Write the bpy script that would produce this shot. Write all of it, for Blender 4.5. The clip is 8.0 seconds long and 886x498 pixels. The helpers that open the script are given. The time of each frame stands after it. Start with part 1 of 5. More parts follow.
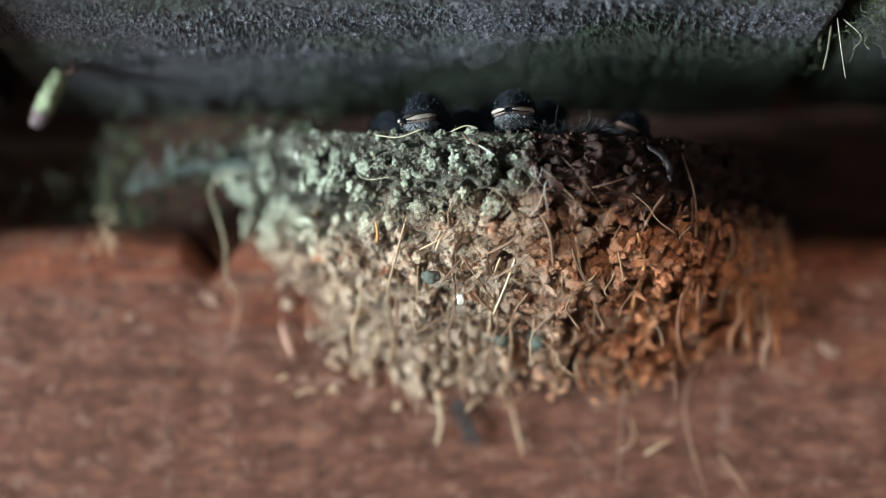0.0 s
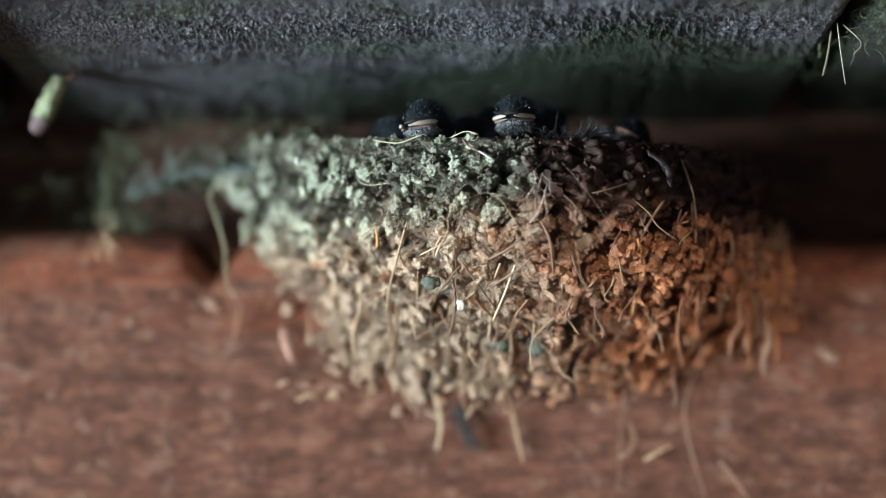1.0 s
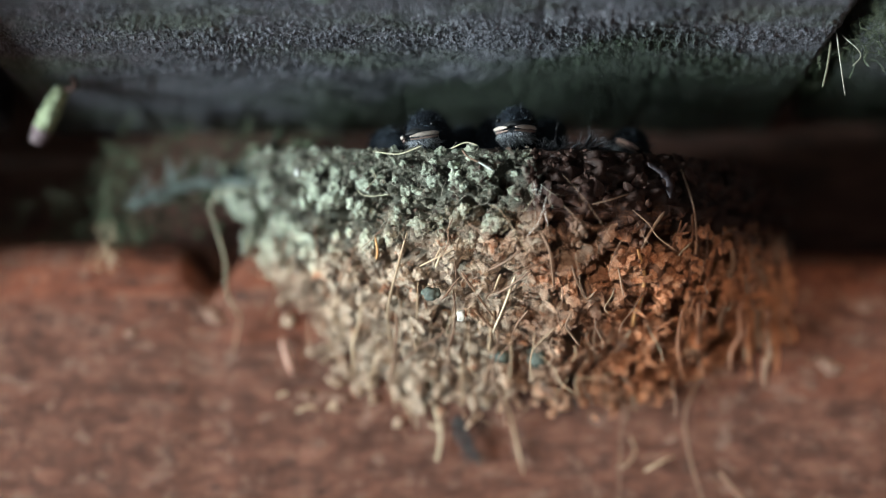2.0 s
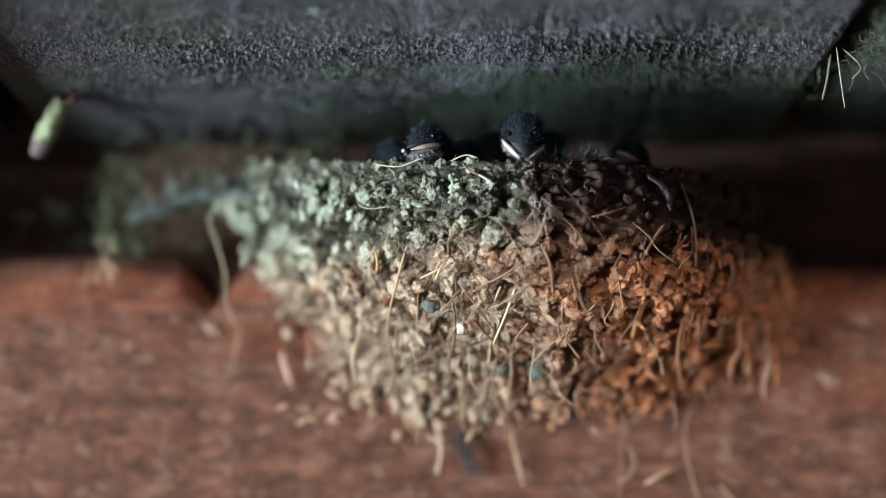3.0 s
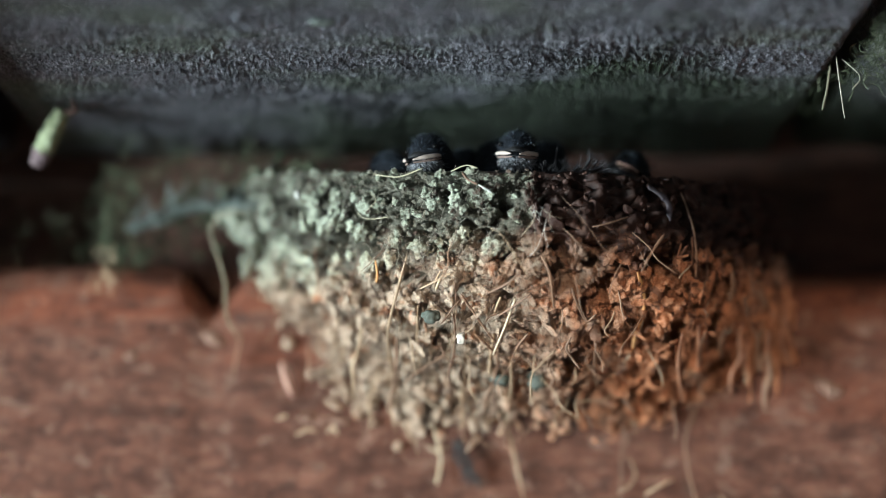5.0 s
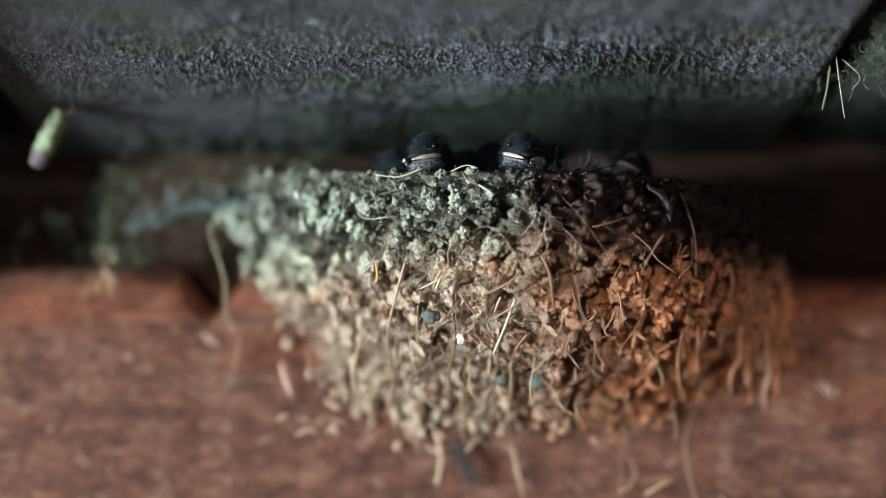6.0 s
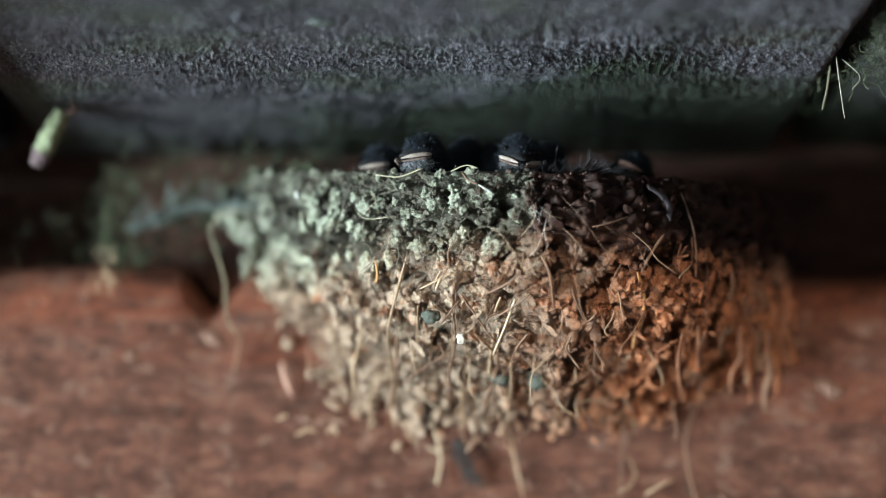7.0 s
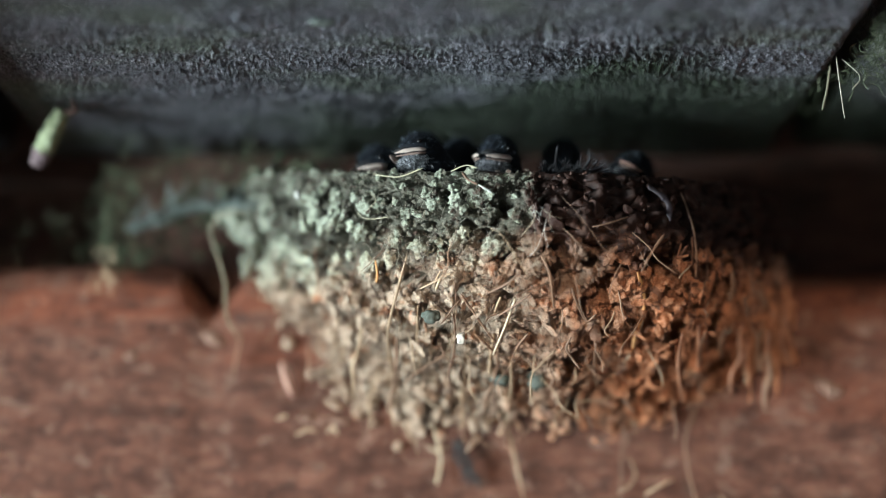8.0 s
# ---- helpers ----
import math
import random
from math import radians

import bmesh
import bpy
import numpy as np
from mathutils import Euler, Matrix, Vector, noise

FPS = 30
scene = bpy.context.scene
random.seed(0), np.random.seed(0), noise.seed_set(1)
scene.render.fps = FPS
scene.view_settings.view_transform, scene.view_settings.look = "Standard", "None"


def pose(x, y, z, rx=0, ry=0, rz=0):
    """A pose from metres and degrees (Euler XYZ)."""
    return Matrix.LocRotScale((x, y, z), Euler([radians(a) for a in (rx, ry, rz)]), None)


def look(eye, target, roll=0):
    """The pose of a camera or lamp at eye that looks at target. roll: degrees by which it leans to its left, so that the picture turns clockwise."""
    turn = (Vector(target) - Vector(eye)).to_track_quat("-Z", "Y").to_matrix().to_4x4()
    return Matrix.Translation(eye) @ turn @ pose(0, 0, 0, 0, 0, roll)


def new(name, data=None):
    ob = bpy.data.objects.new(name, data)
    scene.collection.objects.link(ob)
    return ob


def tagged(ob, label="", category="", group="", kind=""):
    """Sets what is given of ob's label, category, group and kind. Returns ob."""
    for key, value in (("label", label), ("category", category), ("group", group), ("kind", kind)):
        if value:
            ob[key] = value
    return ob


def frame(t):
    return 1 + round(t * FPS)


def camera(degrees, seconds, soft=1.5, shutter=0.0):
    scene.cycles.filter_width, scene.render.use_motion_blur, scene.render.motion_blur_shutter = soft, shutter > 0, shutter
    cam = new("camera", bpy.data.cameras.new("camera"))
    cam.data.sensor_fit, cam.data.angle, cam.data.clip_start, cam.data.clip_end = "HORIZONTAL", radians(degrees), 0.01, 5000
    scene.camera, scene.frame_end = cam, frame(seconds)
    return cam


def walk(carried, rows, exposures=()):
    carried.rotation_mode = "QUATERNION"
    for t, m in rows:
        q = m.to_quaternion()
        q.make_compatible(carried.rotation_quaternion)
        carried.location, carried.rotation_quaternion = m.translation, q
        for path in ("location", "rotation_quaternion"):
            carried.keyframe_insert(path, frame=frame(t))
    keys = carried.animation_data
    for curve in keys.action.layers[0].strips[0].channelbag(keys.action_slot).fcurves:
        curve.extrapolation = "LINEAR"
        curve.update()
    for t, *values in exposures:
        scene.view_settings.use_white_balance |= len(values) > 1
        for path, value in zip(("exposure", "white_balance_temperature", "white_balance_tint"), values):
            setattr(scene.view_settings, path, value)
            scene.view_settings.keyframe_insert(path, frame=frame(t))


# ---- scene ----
cam = camera(29.0, 8.0, soft=0.95, shutter=0.5)
cam.data.dof.use_dof = True
cam.data.dof.focus_distance = 0.70
cam.data.dof.aperture_fstop = 1.55


def tilt(down):
    """The camera on its stand under the eaves, tilted up; down: degrees below the last tilt."""
    return pose(0, -0.77, 2.20, 90 + 12.10 - down, 0, 0)


walk(cam, [(0.0, tilt(1.323)), (0.25, tilt(1.317)), (0.5, tilt(1.282)), (1.0, tilt(1.132)), (1.5, tilt(0.955)),
           (2.25, tilt(0.652)), (3.0, tilt(0.346)), (3.5, tilt(0.155)), (3.85, tilt(0.026)), (4.0, tilt(0.0)),
           (5.0, tilt(0.0)), (8.0, tilt(0.0))], exposures=[(0.0, 1.0, 5700, 6), (8.0, 1.0, 5700, 6)])

# ---- light: grey daylight through the side window of the porch, low sun from its open front ----
world = bpy.data.worlds.new("sky")
scene.world = world
world.use_nodes = True
wn = world.node_tree.nodes
sky = wn.new("ShaderNodeTexSky")
sky.sky_type, sky.sun_disc = "NISHITA", False
sky.sun_elevation, sky.sun_rotation = radians(0.6), radians(180 + 14)
world.node_tree.links.new(sky.outputs[0], wn["Background"].inputs[0])
wn["Background"].inputs[1].default_value = 0.14
WIN_Y, WIN_Z, WIN_X = (-1.58, -0.68), (1.48, 2.28), -1.90     # the window's opening and its wall
lamp = bpy.data.lights.new("window_light", "AREA")
lamp.shape, lamp.size, lamp.size_y = "RECTANGLE", WIN_Y[1] - WIN_Y[0], WIN_Z[1] - WIN_Z[0]
lamp.energy, lamp.color = 106.0, (0.93, 1.0, 0.96)
daylight = new("window_light", lamp)
daylight.matrix_world = look((WIN_X - 0.06, sum(WIN_Y) / 2, sum(WIN_Z) / 2), (0, sum(WIN_Y) / 2, sum(WIN_Z) / 2))

SUN_EL, SUN_AZ = 0.6, 14.0      # low evening sun, cut by the unseen board added at the porch roof's edge
lamp = bpy.data.lights.new("sun", "SUN")
lamp.energy, lamp.angle, lamp.color = 1.18, radians(0.8), (1.0, 0.76, 0.55)
sun = new("sun", lamp)
to_sun = Vector((-math.sin(radians(SUN_AZ)) * math.cos(radians(SUN_EL)), -math.cos(radians(SUN_AZ)) * math.cos(radians(SUN_EL)), math.sin(radians(SUN_EL))))
sun.matrix_world = look(to_sun * 20, (0, 0, 0))


# ---- materials ----
class Mat:
    """A node material under construction: p is its Principled shader."""

    def __init__(self, name, rough=0.8, spec=0.3):
        self.m = bpy.data.materials.new(name)
        self.m.use_nodes = True
        self.n, self.l = self.m.node_tree.nodes, self.m.node_tree.links
        self.p = self.n["Principled BSDF"]
        self.p.inputs["Roughness"].default_value = rough
        self.p.inputs["Specular IOR Level"].default_value = spec

    def coords(self, scale=(1, 1, 1), kind="Object"):
        tc, mp = self.n.new("ShaderNodeTexCoord"), self.n.new("ShaderNodeMapping")
        mp.inputs["Scale"].default_value = scale
        self.l.new(tc.outputs[kind], mp.inputs[0])
        return mp.outputs[0]

    def place(self, scale=(1, 1, 1)):
        g, mp = self.n.new("ShaderNodeNewGeometry"), self.n.new("ShaderNodeMapping")
        mp.inputs["Scale"].default_value = scale
        self.l.new(g.outputs["Position"], mp.inputs[0])
        return mp.outputs[0]

    def noise(self, vec, scale, detail=6, rough=0.6, distortion=0.0):
        t = self.n.new("ShaderNodeTexNoise")
        t.inputs["Scale"].default_value, t.inputs["Detail"].default_value = scale, detail
        t.inputs["Roughness"].default_value, t.inputs["Distortion"].default_value = rough, distortion
        self.l.new(vec, t.inputs["Vector"])
        return t.outputs["Fac"]

    def ramp(self, fac, stops):
        r = self.n.new("ShaderNodeValToRGB")
        while len(r.color_ramp.elements) < len(stops):
            r.color_ramp.elements.new(0.5)
        for e, (at, c) in zip(r.color_ramp.elements, stops):
            e.position = at
            e.color = (*c, 1) if isinstance(c, tuple) else (c, c, c, 1)
        self.l.new(fac, r.inputs[0])
        return r.outputs[0]

    def mix(self, fac, a, b, blend="MIX"):
        x = self.n.new("ShaderNodeMix")
        x.data_type, x.blend_type = "RGBA", blend
        for v, s in ((fac, x.inputs[0]), (a, x.inputs[6]), (b, x.inputs[7])):
            if isinstance(v, tuple):
                s.default_value = (*v, 1)
            elif isinstance(v, (int, float)):
                s.default_value = v
            else:
                self.l.new(v, s)
        return x.outputs[2]

    def math(self, op, a, b, clamp=False):
        x = self.n.new("ShaderNodeMath")
        x.operation, x.use_clamp = op, clamp
        for v, s in zip((a, b), x.inputs):
            if isinstance(v, (int, float)):
                s.default_value = v
            else:
                self.l.new(v, s)
        return x.outputs[0]

    def random(self, island=False):
        if island:
            return self.n.new("ShaderNodeNewGeometry").outputs["Random Per Island"]
        return self.n.new("ShaderNodeObjectInfo").outputs["Random"]

    def shade(self, col, lo, hi, fac):
        """col made lighter or darker by fac between lo and hi."""
        return self.mix(1.0, col, self.ramp(fac, [(0, lo), (1, hi)]), "MULTIPLY")

    def done(self, col, bumps=(), rough=None):
        if isinstance(col, tuple):
            self.p.inputs["Base Color"].default_value = (*col, 1)
        else:
            self.l.new(col, self.p.inputs["Base Color"])
        if rough is not None:
            self.l.new(rough, self.p.inputs["Roughness"])
        last = None
        for h, strength, dist in bumps:
            b = self.n.new("ShaderNodeBump")
            b.inputs["Distance"].default_value = dist
            if isinstance(strength, (int, float)):
                b.inputs["Strength"].default_value = strength
            else:
                self.l.new(strength, b.inputs["Strength"])
            self.l.new(h, b.inputs["Height"])
            if last:
                self.l.new(last, b.inputs["Normal"])
            last = b.outputs[0]
        if last:
            self.l.new(last, self.p.inputs["Normal"])
        return self.m


def weathered_board():
    m = Mat("weathered_board", 0.7, 0.7)
    grain = m.noise(m.coords((3.6, 2.4, 4)), 34, 10, 0.72)
    crust = m.noise(m.coords((1, 0.5, 1)), 1000, 4, 0.65)
    c = m.ramp(grain, [(0.3, (0.062, 0.061, 0.072)), (0.5, (0.162, 0.160, 0.184)), (0.72, (0.335, 0.33, 0.365))])
    c = m.mix(m.ramp(m.noise(m.coords((0.8, 1.6, 1)), 17, 6, 0.65), [(0.49, 0.0), (0.62, 0.6)]), c, (0.125, 0.155, 0.090))
    c = m.mix(m.ramp(m.noise(m.coords((1, 1.6, 1)), 21, 4), [(0.56, 0.0), (0.7, 0.6)]), c, (0.17, 0.14, 0.15))
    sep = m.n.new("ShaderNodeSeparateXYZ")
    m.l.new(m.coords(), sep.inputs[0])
    damp_shade = m.math("MULTIPLY_ADD", sep.outputs[1], 6.0)
    damp_shade.node.inputs[2].default_value = 0.42
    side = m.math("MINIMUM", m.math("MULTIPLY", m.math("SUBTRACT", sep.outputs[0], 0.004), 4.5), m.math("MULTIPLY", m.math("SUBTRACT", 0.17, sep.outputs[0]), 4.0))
    damp_shade = m.math("ADD", m.math("ADD", damp_shade, side), m.noise(m.coords((1, 1.5, 1)), 24, 5, 0.6))
    c = m.mix(m.ramp(damp_shade, [(0.50, 0.0), (0.72, 0.95)]), c, (0.027, 0.044, 0.017))      # green algae, its dark tone also holding the shade near the wall
    # glints on the crust's tips and shade in its pits are put into the colour
    c = m.shade(c, 0.0, 2.35, m.ramp(crust, [(0.34, 0.05), (0.52, 0.36), (0.68, 1.0)]))
    return m.done(c, [(grain, 0.4, 0.0015), (crust, 1.0, 0.0030)], m.ramp(crust, [(0.40, 0.75), (0.66, 0.26)]))


def old_red_paint():
    m = Mat("old_red_paint", 0.85, 0.25)
    streak = m.noise(m.coords((1.2, 1, 3.4)), 34, 9, 0.78)
    grain = m.noise(m.coords((2.6, 6, 17)), 26, 7, 0.72)
    blotch = m.noise(m.coords((1, 1, 1.6)), 46, 7, 0.70)
    band = m.noise(m.coords((0.35, 1, 4.5)), 11, 4, 0.55)
    c = m.ramp(streak, [(0.32, (0.12, 0.038, 0.020)), (0.5, (0.225, 0.072, 0.036)), (0.70, (0.34, 0.120, 0.062))])
    worn = m.ramp(streak, [(0.34, (0.070, 0.031, 0.020)), (0.5, (0.147, 0.068, 0.045)), (0.66, (0.255, 0.135, 0.093))])
    sep = m.n.new("ShaderNodeSeparateXYZ")
    m.l.new(m.place(), sep.inputs[0])
    high = m.math("MULTIPLY", m.math("SUBTRACT", 2.324, sep.outputs[2]), 4.2)
    side = m.math("MULTIPLY", m.math("SUBTRACT", sep.outputs[0], 0.09), -0.4)
    side = m.math("MINIMUM", side, 0.0)
    wear = m.math("ADD", m.math("ADD", band, m.math("ADD", high, side)), m.math("MULTIPLY", m.math("SUBTRACT", blotch, 0.5), 0.5))      # paint is kept best along the upper edge
    c = m.mix(m.ramp(wear, [(0.40, 0.1), (0.60, 0.88)]), c, worn)
    c = m.mix(m.ramp(m.noise(m.coords((0.8, 1, 2.6)), 52, 5, 0.6), [(0.58, 0.0), (0.70, 0.7)]), c, (0.30, 0.20, 0.15))
    c = m.mix(m.ramp(m.noise(m.coords((1.1, 1, 1.5)), 56, 6, 0.7), [(0.54, 0.0), (0.66, 0.6)]), c, (0.052, 0.028, 0.022))
    c = m.mix(m.ramp(m.noise(m.coords((0.8, 1, 1.2)), 95, 6, 0.7), [(0.55, 0.0), (0.63, 0.75)]), c, (0.30, 0.195, 0.145))
    c = m.mix(m.ramp(m.noise(m.coords((1.0, 1, 1.3)), 80, 6, 0.7), [(0.55, 0.0), (0.63, 0.7)]), c, (0.055, 0.026, 0.019))
    c = m.shade(c, 0.0, 1.75, blotch)
    c = m.shade(c, 0.25, 1.5, m.noise(m.coords((1, 1, 1.3)), 110, 5, 0.7))
    c = m.shade(c, 0.30, 1.32, grain)
    return m.done(c, [(grain, 0.6, 0.003), (m.noise(m.coords(), 300, 5), 0.5, 0.0015)])


def dark_timber():
    m = Mat("dark_timber", 0.85, 0.2)
    grain = m.noise(m.coords((1.2, 6, 12)), 24, 8, 0.65)
    c = m.ramp(grain, [(0.3, (0.026, 0.015, 0.012)), (0.6, (0.065, 0.036, 0.027)), (0.85, (0.12, 0.068, 0.048))])
    return m.done(c, [(grain, 0.6, 0.003)])


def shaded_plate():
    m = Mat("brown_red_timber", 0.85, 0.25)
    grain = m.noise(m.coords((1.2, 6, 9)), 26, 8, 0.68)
    # red-painted timber with the shade under the boards put into its colour
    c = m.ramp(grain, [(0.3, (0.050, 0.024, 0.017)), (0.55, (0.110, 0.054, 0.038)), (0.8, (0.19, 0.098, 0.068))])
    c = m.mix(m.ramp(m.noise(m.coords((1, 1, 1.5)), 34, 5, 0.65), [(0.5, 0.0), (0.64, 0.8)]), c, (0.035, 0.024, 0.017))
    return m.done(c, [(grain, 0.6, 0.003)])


def nest_mud(name="nest_mud", old=False, island=False):
    """old: the dark mud beneath. Grey-green pellets above, wet brown ones on one side, straw-mixed tan and rusty mud
    below; light and shade are partly put into these colours.
    """
    m = Mat(name, 0.92, 0.3)
    sep = m.n.new("ShaderNodeSeparateXYZ")
    m.l.new(m.place(), sep.inputs[0])
    wob = m.noise(m.place(), 75, 4)
    hgt = m.math("MULTIPLY_ADD", m.math("SUBTRACT", wob, 0.5), 0.050)
    hgt.node.inputs[2].default_value = 0.0
    up = m.math("MULTIPLY", m.math("SUBTRACT", m.math("ADD", sep.outputs[2], hgt), 2.3385), 75, True)
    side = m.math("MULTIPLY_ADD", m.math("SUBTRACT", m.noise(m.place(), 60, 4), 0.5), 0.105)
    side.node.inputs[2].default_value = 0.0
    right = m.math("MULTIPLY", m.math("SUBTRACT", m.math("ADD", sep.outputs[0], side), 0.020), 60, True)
    fine = m.noise(m.place(), 700, 8, 0.78)
    rnd = m.random(island)
    grey = m.ramp(fine, [(0.28, (0.19, 0.19, 0.125)), (0.45, (0.56, 0.58, 0.43)), (0.62, (0.79, 0.82, 0.64))])
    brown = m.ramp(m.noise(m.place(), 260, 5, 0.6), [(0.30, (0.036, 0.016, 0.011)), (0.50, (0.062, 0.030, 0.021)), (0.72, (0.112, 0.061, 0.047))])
    tan = m.ramp(fine, [(0.28, (0.28, 0.182, 0.118)), (0.46, (0.55, 0.415, 0.295)), (0.64, (0.72, 0.585, 0.45))])
    rust = m.ramp(fine, [(0.28, (0.20, 0.068, 0.030)), (0.48, (0.52, 0.205, 0.090)), (0.70, (0.72, 0.38, 0.215))])
    # the brown side is wet mud, darkened further for the shade there
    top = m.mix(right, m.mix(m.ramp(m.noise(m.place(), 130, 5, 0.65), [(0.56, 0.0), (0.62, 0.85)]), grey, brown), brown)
    tan = m.mix(m.ramp(m.noise(m.place(), 85, 5, 0.6), [(0.57, 0.0), (0.65, 0.8)]), tan, rust)
    rust = m.mix(m.ramp(m.noise(m.place(), 95, 4, 0.6), [(0.56, 0.0), (0.66, 0.75)]), rust, brown)
    low = m.mix(m.math("MULTIPLY", m.math("SUBTRACT", m.math("ADD", sep.outputs[0], side), 0.014), 15, True), tan, rust)
    if old:
        top, low = m.mix(0.65, top, brown), m.mix(0.05, low, brown)
    # cool light above and warm sun below are put into the mud's colours
    c = m.mix(up, low, top)
    c = m.mix(m.ramp(rnd, [(0.88, 0.0), (0.95, 0.7)]), c, brown)
    c = m.shade(c, 0.68, 1.16, rnd)
    c = m.shade(c, 0.62, 1.25, m.noise(m.place(), 160, 4))
    damp_shade = m.math("MULTIPLY", m.math("MULTIPLY", right, up), 0.8)
    dry = m.math("SUBTRACT", 1.0, m.math("MULTIPLY", damp_shade, 0.75))
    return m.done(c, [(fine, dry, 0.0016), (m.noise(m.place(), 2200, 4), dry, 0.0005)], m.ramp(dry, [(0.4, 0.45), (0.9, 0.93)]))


def stalk(name, a, b):
    m = Mat(name, 0.6, 0.4)
    c = m.ramp(m.noise(m.place((1, 1, 0.3)), 260, 4), [(0.3, a), (0.7, b)])
    return m.done(m.shade(c, 0.8, 1.15, m.random()))


def plumage():
    m = Mat("plumage", 0.7, 0.2)
    c = m.ramp(m.noise(m.coords((1, 0.35, 1)), 520, 6, 0.75), [(0.40, (0.002, 0.0025, 0.004)), (0.55, (0.005, 0.0065, 0.010)), (0.74, (0.020, 0.027, 0.038))])
    m.p.inputs["Sheen Weight"].default_value = 0.05
    m.p.inputs["Sheen Tint"].default_value = (0.5, 0.62, 0.75, 1)
    return m.done(c, [(m.noise(m.coords((1, 0.4, 1)), 1300, 4), 0.7, 0.0006)])


def chin_feather():
    m = Mat("chin_feather", 0.7, 0.3)
    c = m.ramp(m.noise(m.coords(), 1500, 3), [(0.43, (0.012, 0.013, 0.015)), (0.58, (0.24, 0.24, 0.26))])
    return m.done(c, [(m.noise(m.coords(), 1500, 3), 0.6, 0.0005)])


def loose_down(name, a, b):
    """Fine separate hairs, each of its own shade."""
    m = Mat(name, 0.75, 0.25)
    return m.done(m.ramp(m.random(True), [(0.0, a), (0.55, tuple((p + q) / 2 for p, q in zip(a, b))), (1.0, b)]))


def plain(name, a, b, scale, rough=0.6, spec=0.4, bump=0.3, dist=0.0005):
    m = Mat(name, rough, spec)
    n = m.noise(m.coords(), scale, 5)
    return m.done(m.ramp(n, [(0.3, a), (0.7, b)]), [(n, bump, dist)])


def moss():
    m = Mat("moss", 0.9, 0.2)
    c = m.ramp(m.random(True), [(0, (0.016, 0.020, 0.010)), (0.5, (0.044, 0.053, 0.028)), (0.85, (0.115, 0.130, 0.078)), (1, (0.26, 0.27, 0.18))])
    return m.done(m.shade(c, 0.6, 1.2, m.noise(m.place(), 300, 4)))


DOWN = loose_down("blue_grey_down", (0.012, 0.016, 0.022), (0.17, 0.205, 0.24))
CHIN_DOWN = loose_down("streaked_throat_down", (0.012, 0.012, 0.014), (0.60, 0.61, 0.62))
RUST_BARK = stalk("rusty_bark", (0.13, 0.058, 0.032), (0.32, 0.155, 0.088))
BOARD, RED, TIMBER, PLATE = weathered_board(), old_red_paint(), dark_timber(), shaded_plate()
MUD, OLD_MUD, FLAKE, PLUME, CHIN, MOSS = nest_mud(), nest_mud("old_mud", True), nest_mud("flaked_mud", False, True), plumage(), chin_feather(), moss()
STALK = {"rim": stalk("yellowed_straw", (0.38, 0.34, 0.21), (0.56, 0.51, 0.35)),
         "pale": stalk("pale_straw", (0.50, 0.40, 0.25), (0.68, 0.58, 0.42)),
         "tan": stalk("tan_stalk", (0.32, 0.22, 0.13), (0.48, 0.36, 0.24)),
         "brown": stalk("brown_stalk", (0.14, 0.08, 0.05), (0.26, 0.16, 0.1)),
         "orange": stalk("orange_straw", (0.42, 0.20, 0.07), (0.58, 0.32, 0.13)),
         "lichen": stalk("grey_straw_root", (0.24, 0.215, 0.155), (0.52, 0.48, 0.38)),
         "hay": stalk("greyish_hay", (0.17, 0.155, 0.10), (0.34, 0.30, 0.20)),
         "white": stalk("bleached_straw", (0.66, 0.64, 0.56), (0.8, 0.78, 0.7)),
         "lilac": stalk("greyish_bark_strip", (0.055, 0.044, 0.050), (0.13, 0.105, 0.115))}
GAPE = plain("gape_skin", (0.42, 0.33, 0.275), (0.68, 0.565, 0.485), 700, 0.45, 0.5, 0.2)
LIP = plain("mouth_skin", (0.16, 0.11, 0.09), (0.34, 0.24, 0.20), 700, 0.6, 0.3, 0.2)
# browner copy of the gape skin, with the shade at that nestling put in
SHADED_GAPE = plain("brownish_gape_skin", (0.38, 0.22, 0.17), (0.62, 0.39, 0.31), 700, 0.5, 0.4, 0.2)
BEAK = plain("beak_horn", (0.008, 0.008, 0.009), (0.035, 0.033, 0.032), 900, 0.6, 0.3, 0.6)
EYE = plain("eye", (0.002, 0.002, 0.002), (0.004, 0.004, 0.004), 300, 0.22, 0.5, 0.0)
QUILL = plain("quill_sheath", (0.024, 0.022, 0.023), (0.085, 0.080, 0.084), 700, 0.5, 0.4)
WEB = plain("dusty_web", (0.085, 0.10, 0.09), (0.25, 0.28, 0.25), 400, 0.95, 0.1)
COCOON = plain("cocoon_silk", (0.13, 0.145, 0.07), (0.40, 0.43, 0.27), 300, 0.85, 0.2, 0.8, 0.002)
COCOON_TIP = plain("cocoon_tip", (0.07, 0.045, 0.05), (0.21, 0.155, 0.155), 260, 0.8, 0.2, 0.5, 0.001)
PALE_GROUND = plain("pale_gravel", (0.42, 0.44, 0.42), (0.58, 0.60, 0.57), 40, 0.95, 0.2, 0.6, 0.01)
TILE = plain("roof_felt", (0.05, 0.045, 0.045), (0.11, 0.10, 0.10), 8, 0.85, 0.2)
DROP = plain("dried_dropping", (0.30, 0.28, 0.24), (0.62, 0.60, 0.54), 300, 0.8, 0.2)
STONE = plain("green_grey_stone", (0.045, 0.056, 0.047), (0.115, 0.130, 0.108), 500, 0.8, 0.3)
CHIPWOOD = plain("fresh_splinter", (0.30, 0.17, 0.125), (0.50, 0.33, 0.255), 240, 0.7, 0.3)
